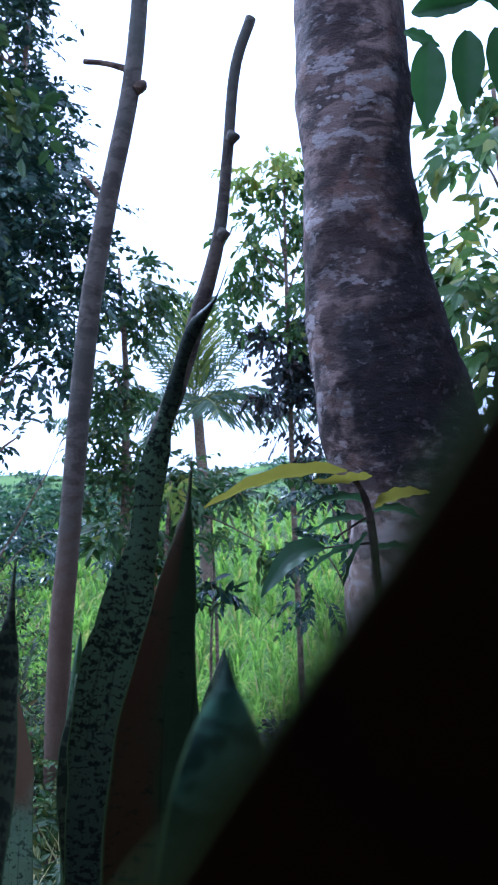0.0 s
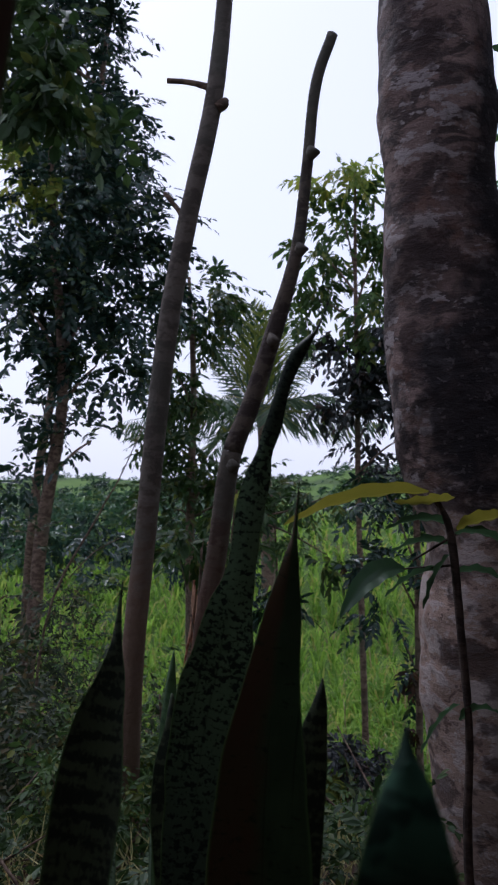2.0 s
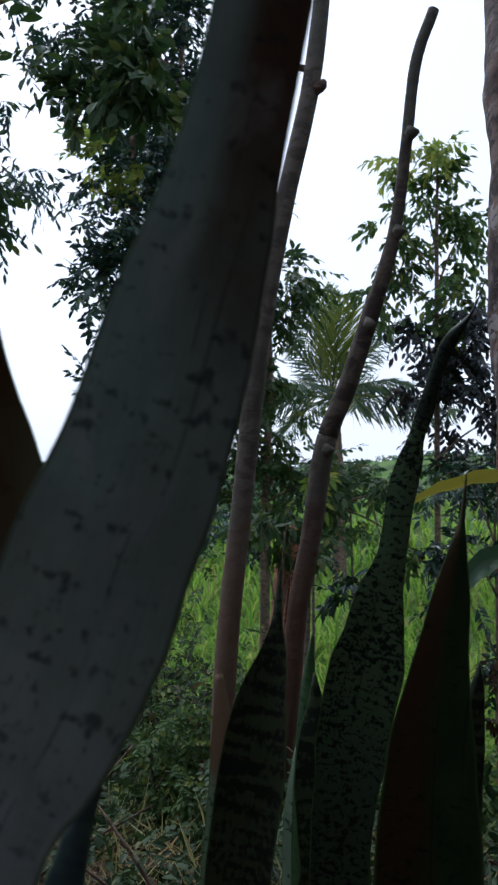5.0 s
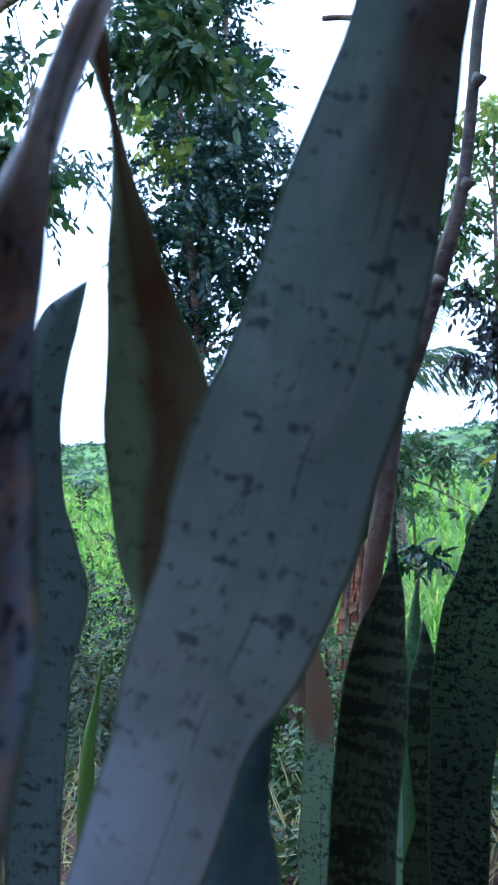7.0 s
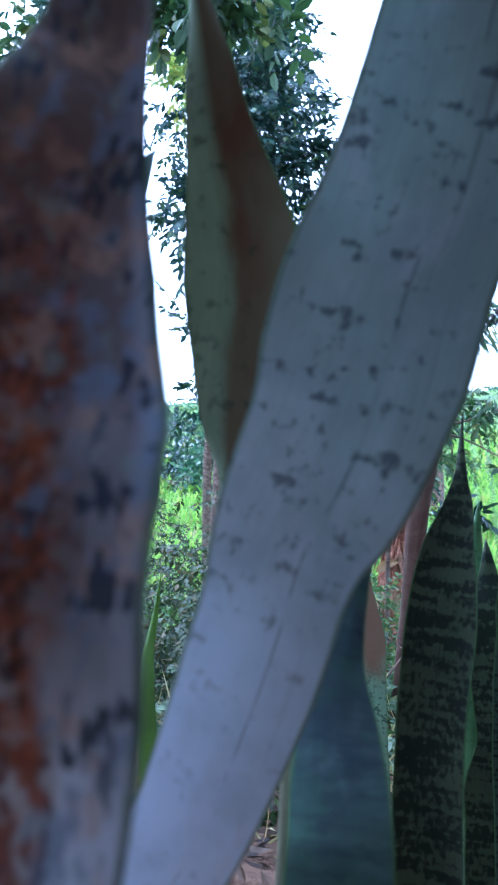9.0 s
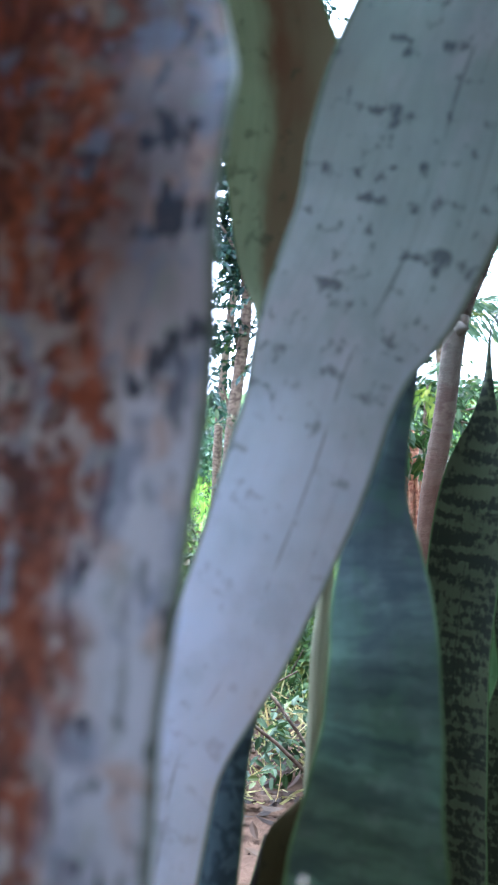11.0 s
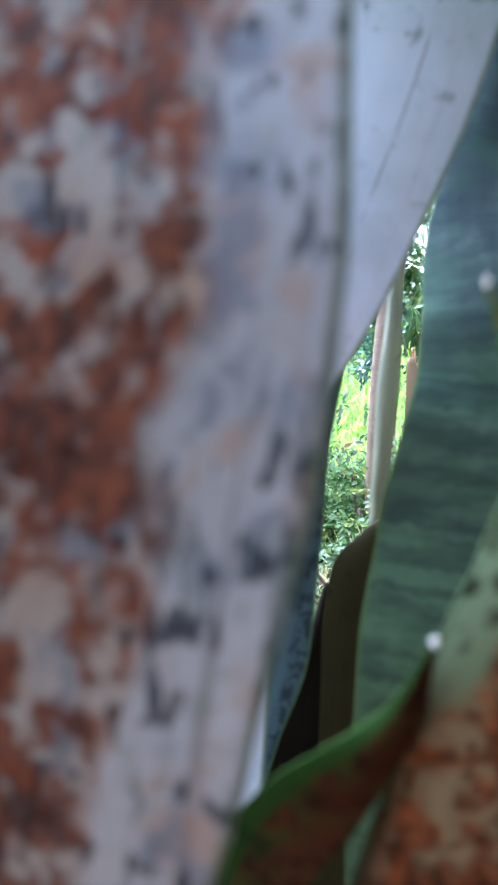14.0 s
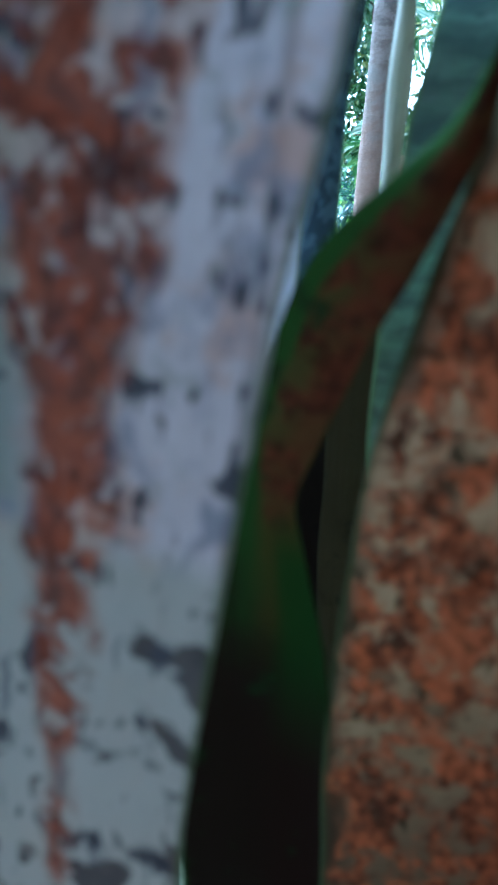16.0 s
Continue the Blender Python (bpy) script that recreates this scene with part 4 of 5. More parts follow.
# leafy trees behind the poles
t = [(-2.95, 7.5, -2.2, 0.09), (-2.936, 7.5, -1.293, 0.083), (-2.831, 7.5, -0.397, 0.072), (-2.753, 7.5, 0.45, 0.07), (-2.56, 7.5, 1.648, 0.06), (-2.569, 7.5, 2.457, 0.05), (-2.65, 7.5, 3.4, 0.04), (-2.68, 7.5, 4.4, 0.03), (-2.6, 7.5, 5.2, 0.015)]
bl = [(-2.5, 7.6, 3.6, 0.9, 0.7, 0.6, 290), (-2.1, 7.6, 2.9, 0.7, 0.6, 0.5, 210), (-2.9, 7.5, 2.7, 0.6, 0.6, 0.6, 170), (-2.2, 7.5, 2.1, 0.55, 0.5, 0.4, 90), (-2.8, 7.6, 1.75, 0.5, 0.5, 0.35, 36), (-2.25, 7.5, 1.35, 0.6, 0.5, 0.2, 18), (-2.35, 7.6, 4.3, 0.4, 0.6, 0.6, 110), (-2.9, 7.6, 1.0, 0.6, 0.5, 0.2, 14)]
tree("leafy_tree", "tall tree with dense dark glossy leaves and thin trunk", t, limbs_to(t, bl, rng, 0.022), bl, "", 0.11, 0.054, leaf_dark, bark_thin, 13, 0.34, 11, 0.3, extra=[([(-2.85, 7.3, 3.95, 0.4, 0.3, 0.24, 36)], leaf_young, "fresh light green leaves")])
t = [(-3.75, 9.5, -2.4, 0.07), (-3.6, 9.5, 0.5, 0.06), (-3.2, 9.5, 3, 0.055), (-2.8, 9.5, 5.5, 0.04), (-2.5, 9.5, 8.2, 0.02)]
bl = [(-2.95, 9.5, 6.4, 0.8, 1, 0.9, 250), (-2.6, 9.4, 5.3, 0.55, 0.8, 0.6, 170), (-3.4, 9.5, 5.4, 0.8, 0.9, 0.8, 190), (-3.0, 9.5, 7.6, 0.8, 1, 0.8, 160), (-3.9, 9.5, 6.9, 0.8, 0.9, 0.8, 110), (-2.75, 9.5, 4.4, 0.5, 0.7, 0.4, 60)]
tree("leafy_tree", "very tall tree with dense bluish dark leaves", t, limbs_to(t, bl, rng, 0.03), bl, "", 0.12, 0.06, leaf_dark, bark_thin, 14, 0.38, 11, 0.3)
t = [(-1.5, 9, -2.4, 0.07), (-1.5, 9, 0.5, 0.05), (-1.45, 9, 2, 0.04), (-1.5, 9, 3.4, 0.02)]
bl = [(-1.42, 9, 3.05, 0.42, 0.5, 0.5, 140), (-1.65, 9, 2.2, 0.4, 0.5, 0.45, 80), (-1.5, 9, 1.45, 0.5, 0.5, 0.35, 80), (-1.25, 9, 0.95, 0.55, 0.5, 0.3, 90), (-1.7, 9, 0.6, 0.5, 0.5, 0.4, 80), (-0.8, 9, 0.75, 0.4, 0.4, 0.25, 60)]
tree("leafy_tree", "small leafy tree with deep green leaves", t, limbs_to(t, bl, rng, 0.016), bl, "", 0.12, 0.054, leaf_deep, bark_thin, 15, 0.3, 9, 0.5)
t = [(-5.6, 9.5, -2.4, 0.07), (-5.45, 9.5, 1.2, 0.05), (-5.7, 9.5, 3.3, 0.04), (-5.5, 9.5, 5.8, 0.02)]
bl = [(-5.1, 9.5, 5.0, 0.55, 0.6, 0.3, 30), (-5.7, 9.5, 4.1, 0.45, 0.5, 0.6, 30), (-5.3, 9.5, 6.3, 0.8, 0.8, 0.5, 50), (-5.8, 9.5, 7.4, 0.9, 0.8, 0.6, 50)]
tree("leafy_tree", "thin tall tree with sparse drooping leaves", t, limbs_to(t, bl, rng, 0.02), bl, "", 0.18, 0.06, leaf_dark, bark_thin, 16, 0.45, 9, 0.8)
# nearer bough with large leaves high over the bank
t = [(-4.4, 4.6, -1.4, 0.09), (-4.3, 4.6, 1.5, 0.08), (-3.9, 4.6, 3.2, 0.06), (-2.8, 4.6, 3.9, 0.035), (-1.6, 4.6, 4.15, 0.015)]
bl = [(-1.45, 4.6, 3.25, 0.3, 0.3, 0.34, 26), (-1.8, 4.6, 3.4, 0.42, 0.3, 0.3, 34), (-2.15, 4.6, 3.35, 0.34, 0.3, 0.3, 22), (-1.45, 4.6, 3.8, 0.5, 0.4, 0.3, 34), (-2.62, 4.6, 2.85, 0.3, 0.3, 0.16, 26), (-2.95, 4.6, 2.6, 0.4, 0.3, 0.3, 40), (-2.9, 4.6, 3.2, 0.4, 0.3, 0.3, 40)]
# right-hand tree beside the mottled trunk
t2 = [(2.0, 5, -1.6, 0.06), (1.9, 5, 1, 0.045), (1.7, 5, 2.6, 0.03), (1.65, 5, 3.4, 0.015)]
b2 = [(1.55, 5, 2.9, 0.28, 0.3, 0.3, 22), (1.6, 5, 2.3, 0.3, 0.3, 0.3, 34), (1.42, 5, 2.0, 0.25, 0.3, 0.25, 26), (1.75, 5, 1.6, 0.3, 0.3, 0.3, 24), (1.4, 5, 1.65, 0.2, 0.3, 0.25, 16)]
tree("leafy_tree", "tree with yellowish green leaves beside the mottled trunk", t2, limbs_to(t2, b2, rng, 0.014), b2, "", 0.17, 0.075, leaf_mid, bark_thin, 18, 0.36, 7, 0.6, extra=[([(1.58, 4.9, 2.5, 0.2, 0.2, 0.15, 5)], leaf_young, "yellow leaves")])
tree("leafy_tree", "bough of a tree with large rounded yellowish leaves", t, [], bl, "", 0.12, 0.075, leaf_bough, bark_thin, 17, 0.26, 8, 0.45)

# dry leaf tufts caught on the slim trees, a bare sapling, and a yellowish bush close behind the bed
r = np.random.default_rng(77)
for label, blob in (("tuft of dry orange-brown leaves caught on stem", (0.36, 7.9, 0.05, 0.1, 0.1, 0.1, 9)), ("hanging tuft of dark dry leaves on stem", (0.69, 5.95, -0.62, 0.08, 0.08, 0.22, 7)), ("small tuft of dry dark leaves on stem", (0.64, 5.95, -0.97, 0.08, 0.08, 0.08, 4))):
    tagged(new("dry_leaf_tuft", mesh_from("dry_leaf_tuft", *foliage(r, [blob], 0.075, 0.036, 0.1, 7, 1.2), leaf_dry)), label, "dry leaves", kind="stuff")
t = [(-1.75, 4.5, float(ground_z(-1.75, 4.5)) - 0.05, 0.01), (-1.649, 4.5, 0.047, 0.008), (-1.328, 4.5, 0.71, 0.006), (-1.2, 4.5, 0.93, 0.004), (-1.05, 4.5, 1.25, 0.002)]
top = thing("bare_sapling", t[0][:3], "thin bare leaning sapling with a side twig", "sapling")
under("stem", mesh_from("stem", *tube(glide(t, 5), 7, 0.04, 3), bark_thin, True), top)
under("twig", mesh_from("twig", *tube(glide([(-1.5, 4.5, 0.35, 0.004), (-1.35, 4.5, 0.5, 0.003), (-1.2, 4.5, 0.58, 0.002)], 4), 6), bark_thin, True), top)
for n, (x, y, z, q) in enumerate([(-0.74, 2.5, 0.0, 0.16), (-0.68, 2.3, -0.08, 0.12), (-0.62, 2.8, 0.05, 0.18), (-0.9, 2.5, -0.1, 0.12)]):
    g = float(ground_z(x, y))
    t = [(x, y, g - 0.03, 0.01), (x + 0.02, y, (g + z) / 2, 0.008), (x, y, z + 0.1, 0.004)]
    bb = [(x, y, z, q, q, q * 0.9, 44)]
    tree("bush", "small mid green leafy bush just behind the bed", t, limbs_to(t, bb * 2, r, 0.006), [(*b[:6], 90) for b in bb], "", 0.028, 0.014, leaf_mid, bark_thin, 60 + n, 0.11, 10, 0.5, category="bush")

# mid-ground bushes at the field's edge
for n, (x, y, z, s, c, mat, lab) in enumerate([(-0.5, 9, 0.6, 0.4, 20, leaf_mid, "leafy green bush at the field edge"), (-1.0, 9.5, 0.3, 0.5, 34, leaf_dark, "dark green bush at the field edge"), (1.05, 8.6, 0.7, 0.3, 14, leaf_dark, "dark green bush at the field edge")]):
    g = float(ground_z(x, y))
    t = [(x, y, g - 0.05, 0.025), (x + 0.03, y, (g + z) / 2, 0.02), (x, y, z, 0.01)]
    bb = [(x, y, z, s, s, s * 0.6, c), (x + 0.1, y, z - s * 0.8, s * 0.8, s * 0.8, s * 0.5, c // 2)]
    tree("bush", lab, t, limbs_to(t, bb, rng, 0.01), [(*b[:6], b[6] * 2.2) for b in bb], "", 0.095, 0.04, mat, bark_thin, 30 + n, 0.26, 10, 0.5, category="bush")


# low weeds and bushes at the foot of the bank
for n, (x, z, q, c, mat, lab) in enumerate([(0.12, -0.82, 0.13, 60, leaf_purple, "low dusky dark bush at the foot of the bank"), (-0.03, -0.92, 0.08, 34, leaf_yellow, "yellowing weed clump at the foot of the bank"), (0.04, -1.09, 0.12, 50, leaf_shade, "shaded weed clump with brown leaves on the bank"), (0.51, -1.11, 0.13, 60, leaf_mid, "fresh green weed clump at the foot of the bank"), (0.3, -0.97, 0.12, 46, leaf_purple, "low dusky dark bush at the foot of the bank"), (0.47, -1.38, 0.13, 60, leaf_mid, "fresh green weed clump at the foot of the bank")]):
    y = 5.0 + 0.05 * n
    g = float(ground_z(x, y))
    t = [(x, y, g - 0.05, 0.012), (x + 0.01, y, (g + z) / 2, 0.009), (x, y, z + 0.04, 0.004)]
    bb = [(x, y, z, q, q, q * 0.7, c), (x + 0.03, y, z - q, q, q, q * 0.6, c // 2)]
    tree("bush", lab, t, limbs_to(t, bb, rng, 0.006), bb, "", 0.055, 0.026, mat, bark_thin, 70 + n, 0.1, 8, 0.4, category="bush")

# branching shrub with compound leaves before the grass, and a low dark one
g = float(ground_z(-0.75, 6.5))
t = [(-0.78, 6.5, g - 0.05, 0.03), (-0.76, 6.5, 0.0, 0.025), (-0.72, 6.5, 0.6, 0.018), (-0.7, 6.5, 0.85, 0.008)]
bl = [(0.08, 6.5, 0.8, 0.26, 0.2, 0.1, 9), (0.04, 6.5, 0.3, 0.2, 0.2, 0.1, 7), (-0.55, 6.5, 0.45, 0.16, 0.2, 0.24, 12), (-0.76, 6.5, 0.75, 0.26, 0.2, 0.16, 16), (-0.25, 6.5, 0.74, 0.16, 0.2, 0.06, 4)]
arms = [[(-0.72, 6.5, 0.6, 0.012), (-0.3, 6.5, 0.66, 0.009), (0.1, 6.5, 0.8, 0.005)], [(-0.72, 6.5, 0.6, 0.012), (-0.35, 6.5, 0.52, 0.009), (0.05, 6.5, 0.3, 0.005)]]
tree("shrub", "branching shrub with drooping dark compound leaves", t, arms, bl, "", 0.13, 0.046, leaf_deep, bark_thin, 37, 0.2, 9, 0.5, category="shrub", extra=[([(-0.68, 6.4, 0.86, 0.16, 0.1, 0.06, 5)], leaf_young, "yellowing leaves")])
x, y = -0.72, 4.2
g = float(ground_z(x, y))
t = [(x, y, g - 0.05, 0.016), (x + 0.01, y, -0.2, 0.012), (x + 0.05, y, 0.55, 0.006)]
bl = [(-0.66, 4.2, 0.6, 0.14, 0.1, 0.1, 14), (-0.62, 4.2, 0.42, 0.1, 0.1, 0.1, 7), (-0.8, 4.2, 0.52, 0.1, 0.1, 0.1, 8)]
tree("shrub", "slender shrub with dark leaves beside the dry stump", t, limbs_to(t, bl, rng, 0.006), bl, "", 0.1, 0.04, leaf_deep, bark_thin, 39, 0.14, 8, 0.5, category="shrub")
g = float(ground_z(-0.4, 6.4))
t = [(-0.42, 6.4, g - 0.05, 0.016), (-0.4, 6.4, -0.6, 0.012), (-0.36, 6.4, -0.12, 0.006)]
bl = [(-0.36, 6.4, -0.17, 0.2, 0.16, 0.16, 14), (-0.38, 6.4, 0.0, 0.16, 0.1, 0.05, 5)]
tree("shrub", "low shrub with broad dark glossy leaves", t, limbs_to(t, bl, rng, 0.006), bl, "", 0.15, 0.056, leaf_dark, bark_thin, 38, 0.18, 7, 0.4, category="shrub")


# ---------------------------------------------------------------- coconut palm
def palm():
    hub = np.array([-1.4, 20, 2.8])
    top = thing("coconut_palm", (-1.2, 20, float(ground_z(-1.2, 20)) - 0.1), "coconut palm with feathery drooping green fronds", "palm tree")
    under("trunk", mesh_from("trunk", *tube(glide([(-1.2, 20, -2.3, 0.2), (-1.22, 20, 0.5, 0.16), (-1.35, 20, 2.9, 0.13)], 8), 12, 0.03, 8), bark_thin, True), top)
    r = np.random.default_rng(21)
    fronds = [((-0.3, 0.1, 1.0), 2.6, 0.1, 0), ((-0.08, 0.0, 1.0), 2.9, 0.05, 1), ((0.12, -0.2, 1.0), 2.7, 0.1, 1), ((0.3, 0.2, 1.0), 3.0, 0.15, 0), ((0.6, 0.1, 0.8), 2.8, 0.3, 0), ((0.75, -0.2, 0.45), 2.4, 0.7, 0), ((0.95, 0.1, 0.1), 3.3, 0.32, 2), ((-0.55, 0.1, 0.85), 2.4, 0.3, 0), ((-0.9, -0.2, 0.4), 2.6, 0.7, 0), ((-1.0, 0.1, 0.15), 4.0, 0.35, 2), ((0.5, 0.5, 0.6), 2.2, 0.9, 0), ((-0.4, -0.6, 0.5), 2.2, 0.9, 0), ((0.3, -0.7, 0.3), 2.0, 1.0, 0), ((-0.6, 0.4, -0.1), 1.8, 0.8, 0)]
    for d, ln, fall, habit in fronds:
        mat = leaf_frond if habit == 1 else leaf_palm
        d = unit(np.array(d, float))
        s = np.linspace(0, 1, 16)
        c = hub + d * (s * ln)[:, None] + np.array([0, 0, -1.0]) * (fall * ln * 0.55 * s * s)[:, None]
        fr = under("frond", mesh_from("frond", *tube(np.c_[c, 0.035 * (1 - 0.85 * s)], 5), mat, True), top)
        k = 46
        q = np.linspace(0.12, 1, k)
        base = np.stack([np.interp(q, s, c[:, n]) for n in range(3)], -1)
        tang = unit(np.stack([np.interp(q, s, unit(np.gradient(c, axis=0))[:, n]) for n in range(3)], -1))
        side = unit(np.cross(tang, (0.0, 0.35, 1.0) if abs(d[2]) < 0.9 else (0.0, 1.0, 0.2)))
        spread, drop = ((0.9, -0.15 - 0.5 * fall), (0.5, 0.1), (0.35, -1.1))[habit]
        bits = []
        for sg in (-1, 1):
            a = unit(tang * 0.6 + side * sg * spread + np.array([0, 0, drop]) + r.normal(size=(k, 3)) * 0.07)
            w = unit(np.cross(a, (0.0, 1.0, 0.1)) + r.normal(size=(k, 3)) * 0.35)
            L = 1.15 * np.sin(np.pi * (0.15 + 0.8 * q)) ** 0.6 * min(1, ln / 2.4)
            bits.append(leaf_shapes(base, a, unit(w - a * (w * a).sum(1)[:, None]), L, np.full(k, 0.045 if habit != 1 else 0.055), 0.3, 0.2))
        fringe = mesh_from("leaf_fringe", *joined(bits), mat)
        fringe.transform(Matrix.Translation(-top.location))
        piece("leaf_fringe", fringe, fr)
    return top


palm()


# ---------------------------------------------------------------- dry banana stump on the bank
top = thing("dry_stump", (-0.77, 4.5, -1.4), "peeling reddish dry banana stem with hanging fibres", "plant stump")
st = [(-0.77, 4.5, -1.45, 0.1), (-0.735, 4.5, -0.6, 0.088), (-0.705, 4.5, -0.1, 0.076), (-0.685, 4.5, 0.25, 0.066), (-0.665, 4.5, 0.45, 0.05), (-0.66, 4.5, 0.53, 0.03), (-0.655, 4.5, 0.58, 0.012)]
under("stem", mesh_from("stem", *tube(glide(st, 8), 14, 0.06, 9), bark_dry, True), top)
r = np.random.default_rng(5)
for k in range(44):
    a = r.uniform(-0.2, 3.4)
    z0 = r.uniform(-0.6, 0.5)
    ln = r.uniform(0.25, 0.8)
    cx = np.interp(z0, [-1.45, 0.56], [-0.77, -0.66])
    x0, y0 = cx + 0.085 * math.cos(a), 4.5 - 0.085 * math.sin(a)
    rows = [(x0, y0, z0, 0.008), (x0 + r.normal() * 0.025, y0 - 0.03, z0 - ln * 0.5, 0.01), (x0 - 0.02 + r.normal() * 0.045, y0 - 0.02, z0 - ln, 0.003)]
    under("fibre", mesh_from("fibre", *tube(glide(rows, 5), 5, 0.15, k), bark_dry, True), top)
broad_leaf((-0.787, 4.36, -0.131), (-0.663, 4.34, -0.072), 0.055, leaf_straw, "pale dry curled leaf", 0.015, (0.2, -1.0, 0.5))
# leaf litter between the plants and down the bank
n = 2600
x, y = r.uniform(-1.5, 0.5, n), r.uniform(1.3, 3.2, n)
base = np.stack([x, y, ground_z(x, y) + r.uniform(0.0, 0.03, n)], -1)
a = unit(np.stack([r.normal(size=n), r.normal(size=n), r.normal(size=n) * 0.25], -1))
sd = unit(np.cross(a, np.stack([r.normal(size=n) * 0.3, r.normal(size=n) * 0.3, np.ones(n)], -1)))
ln = r.uniform(0.02, 0.06, n)
tagged(new("leaf_litter", mesh_from("leaf_litter", *leaf_shapes(base, a, sd, ln, ln * 0.45, 0.3, 0.2), leaf_dry)), "fallen brown dry leaves scattered over the soil", "leaf litter", kind="stuff")
# short dry straw standing and lying on the bank
n = 3400
x, y = r.uniform(-1.7, 0.1, n), r.uniform(1.5, 4.2, n)
base = np.stack([x, y, ground_z(x, y) - 0.01], -1)
a = unit(np.stack([r.normal(size=n), r.normal(size=n), np.abs(r.normal(size=n)) * 0.9 + 0.1], -1))
sd = unit(np.cross(a, r.normal(size=(n, 3))))
ln = r.uniform(0.06, 0.26, n)
tagged(new("dry_straw", mesh_from("dry_straw", *leaf_shapes(base, a, sd, ln, np.full(n, 0.006), 0.3, 0.3), leaf_hay)), "pale dry straw scattered over the shaded bank", "straw", kind="stuff")
# twigs on the soil
for k in range(70):
    x, y = r.uniform(-1.6, 0.3), r.uniform(1.2, 3.4)
    z, a, ln = float(ground_z(x, y)), r.uniform(0, 6.28), r.uniform(0.12, 0.5)
    rise = r.uniform(-0.1, 0.9)
    rows = [(x, y, z - 0.01, 0.005), (x + math.cos(a) * ln * 0.5, y + math.sin(a) * ln * 0.5, z + 0.02 + rise * ln * 0.5, 0.004), (x + math.cos(a) * ln, y + math.sin(a) * ln, z + 0.02 + rise * ln, 0.002)]
    tagged(new("fallen_twig", mesh_from("fallen_twig", *tube(rows, 5, 0.1, k), bark_thin, True)), "thin dry brown twig lying on red soil", "twig", "twigs on the soil")

# ---------------------------------------------------------------- snake plants
# rows of x, y, z and half width, from the lowest seen up to the tip
LEAF_H = [(-0.3701, 0.375, 0.602, 0.021), (-0.342, 0.379, 0.6563, 0.0225), (-0.3172, 0.3903, 0.7223, 0.0265), (-0.3087, 0.3952, 0.7511, 0.03), (-0.2966, 0.3994, 0.7752, 0.0348), (-0.2873, 0.4031, 0.797, 0.0368), (-0.2806, 0.4067, 0.8194, 0.0393), (-0.2746, 0.4097, 0.8411, 0.0402), (-0.2697, 0.4107, 0.8531, 0.039), (-0.2636, 0.4113, 0.8661, 0.0373), (-0.2554, 0.4121, 0.8888, 0.035), (-0.2463, 0.4126, 0.9189, 0.0333), (-0.2383, 0.4124, 0.9479, 0.0312), (-0.2301, 0.411, 0.9727, 0.0274), (-0.2225, 0.4092, 0.9984, 0.023), (-0.2065, 0.4, 1.0584, 0.0198), (-0.1945, 0.397, 1.1284, 0.0143), (-0.1865, 0.395, 1.1984, 0.0069), (-0.1825, 0.394, 1.2584, 0.0007)]
LEAF_K = [(-0.3722, 0.208, 0.4452, 0.0218), (-0.3624, 0.214, 0.5105, 0.0248), (-0.3536, 0.217, 0.5568, 0.0259), (-0.3487, 0.22, 0.5885, 0.0303), (-0.3402, 0.23, 0.652, 0.0333), (-0.3393, 0.242, 0.6912, 0.0361), (-0.3401, 0.255, 0.7336, 0.0389), (-0.3435, 0.266, 0.7944, 0.0414), (-0.337, 0.278, 0.8391, 0.0289), (-0.3285, 0.285, 0.8669, 0.0175), (-0.3242, 0.292, 0.888, 0.0126), (-0.3052, 0.3, 0.9492, 0.005), (-0.2913, 0.308, 0.9854, 0.005), (-0.275, 0.315, 1.0201, 0.0031), (-0.2634, 0.32, 1.0504, 0.0003)]
LEAF_I = [(-0.44, 0.48, 0.45, 0.012), (-0.4, 0.47, 0.6, 0.0105), (-0.365, 0.458, 0.69, 0.007), (-0.3486, 0.4504, 0.767, 0.0045), (-0.3473, 0.4486, 0.7936, 0.0121), (-0.344, 0.4468, 0.8199, 0.0191), (-0.3394, 0.445, 0.8458, 0.0246), (-0.3371, 0.4438, 0.8663, 0.0264), (-0.3391, 0.4433, 0.8856, 0.0235), (-0.3426, 0.4428, 0.9063, 0.0189), (-0.3458, 0.4422, 0.9277, 0.0143), (-0.3479, 0.4416, 0.949, 0.0104), (-0.3504, 0.4411, 0.9698, 0.006), (-0.3521, 0.4407, 0.9857, 0.0034), (-0.3545, 0.4403, 1.0011, 0.0021), (-0.3579, 0.4399, 1.0154, 0.0031), (-0.3594, 0.4395, 1.0285, 0.0049), (-0.3635, 0.439, 1.0497, 0.0056), (-0.3686, 0.4384, 1.0704, 0.0031), (-0.3727, 0.438, 1.0865, 0.0006)]
LEAF_J = [(-0.4587, 0.5339, 0.6149, 0.0196), (-0.4556, 0.5316, 0.6946, 0.0247), (-0.4517, 0.5304, 0.7351, 0.0286), (-0.4474, 0.53, 0.7633, 0.0319), (-0.4481, 0.53, 0.7862, 0.0266), (-0.4502, 0.53, 0.8201, 0.0198), (-0.448, 0.53, 0.86, 0.017), (-0.4401, 0.53, 0.8944, 0.0144), (-0.4307, 0.53, 0.9237, 0.0129), (-0.4217, 0.53, 0.9365, 0.0074), (-0.4124, 0.53, 0.9482, 0.0005)]
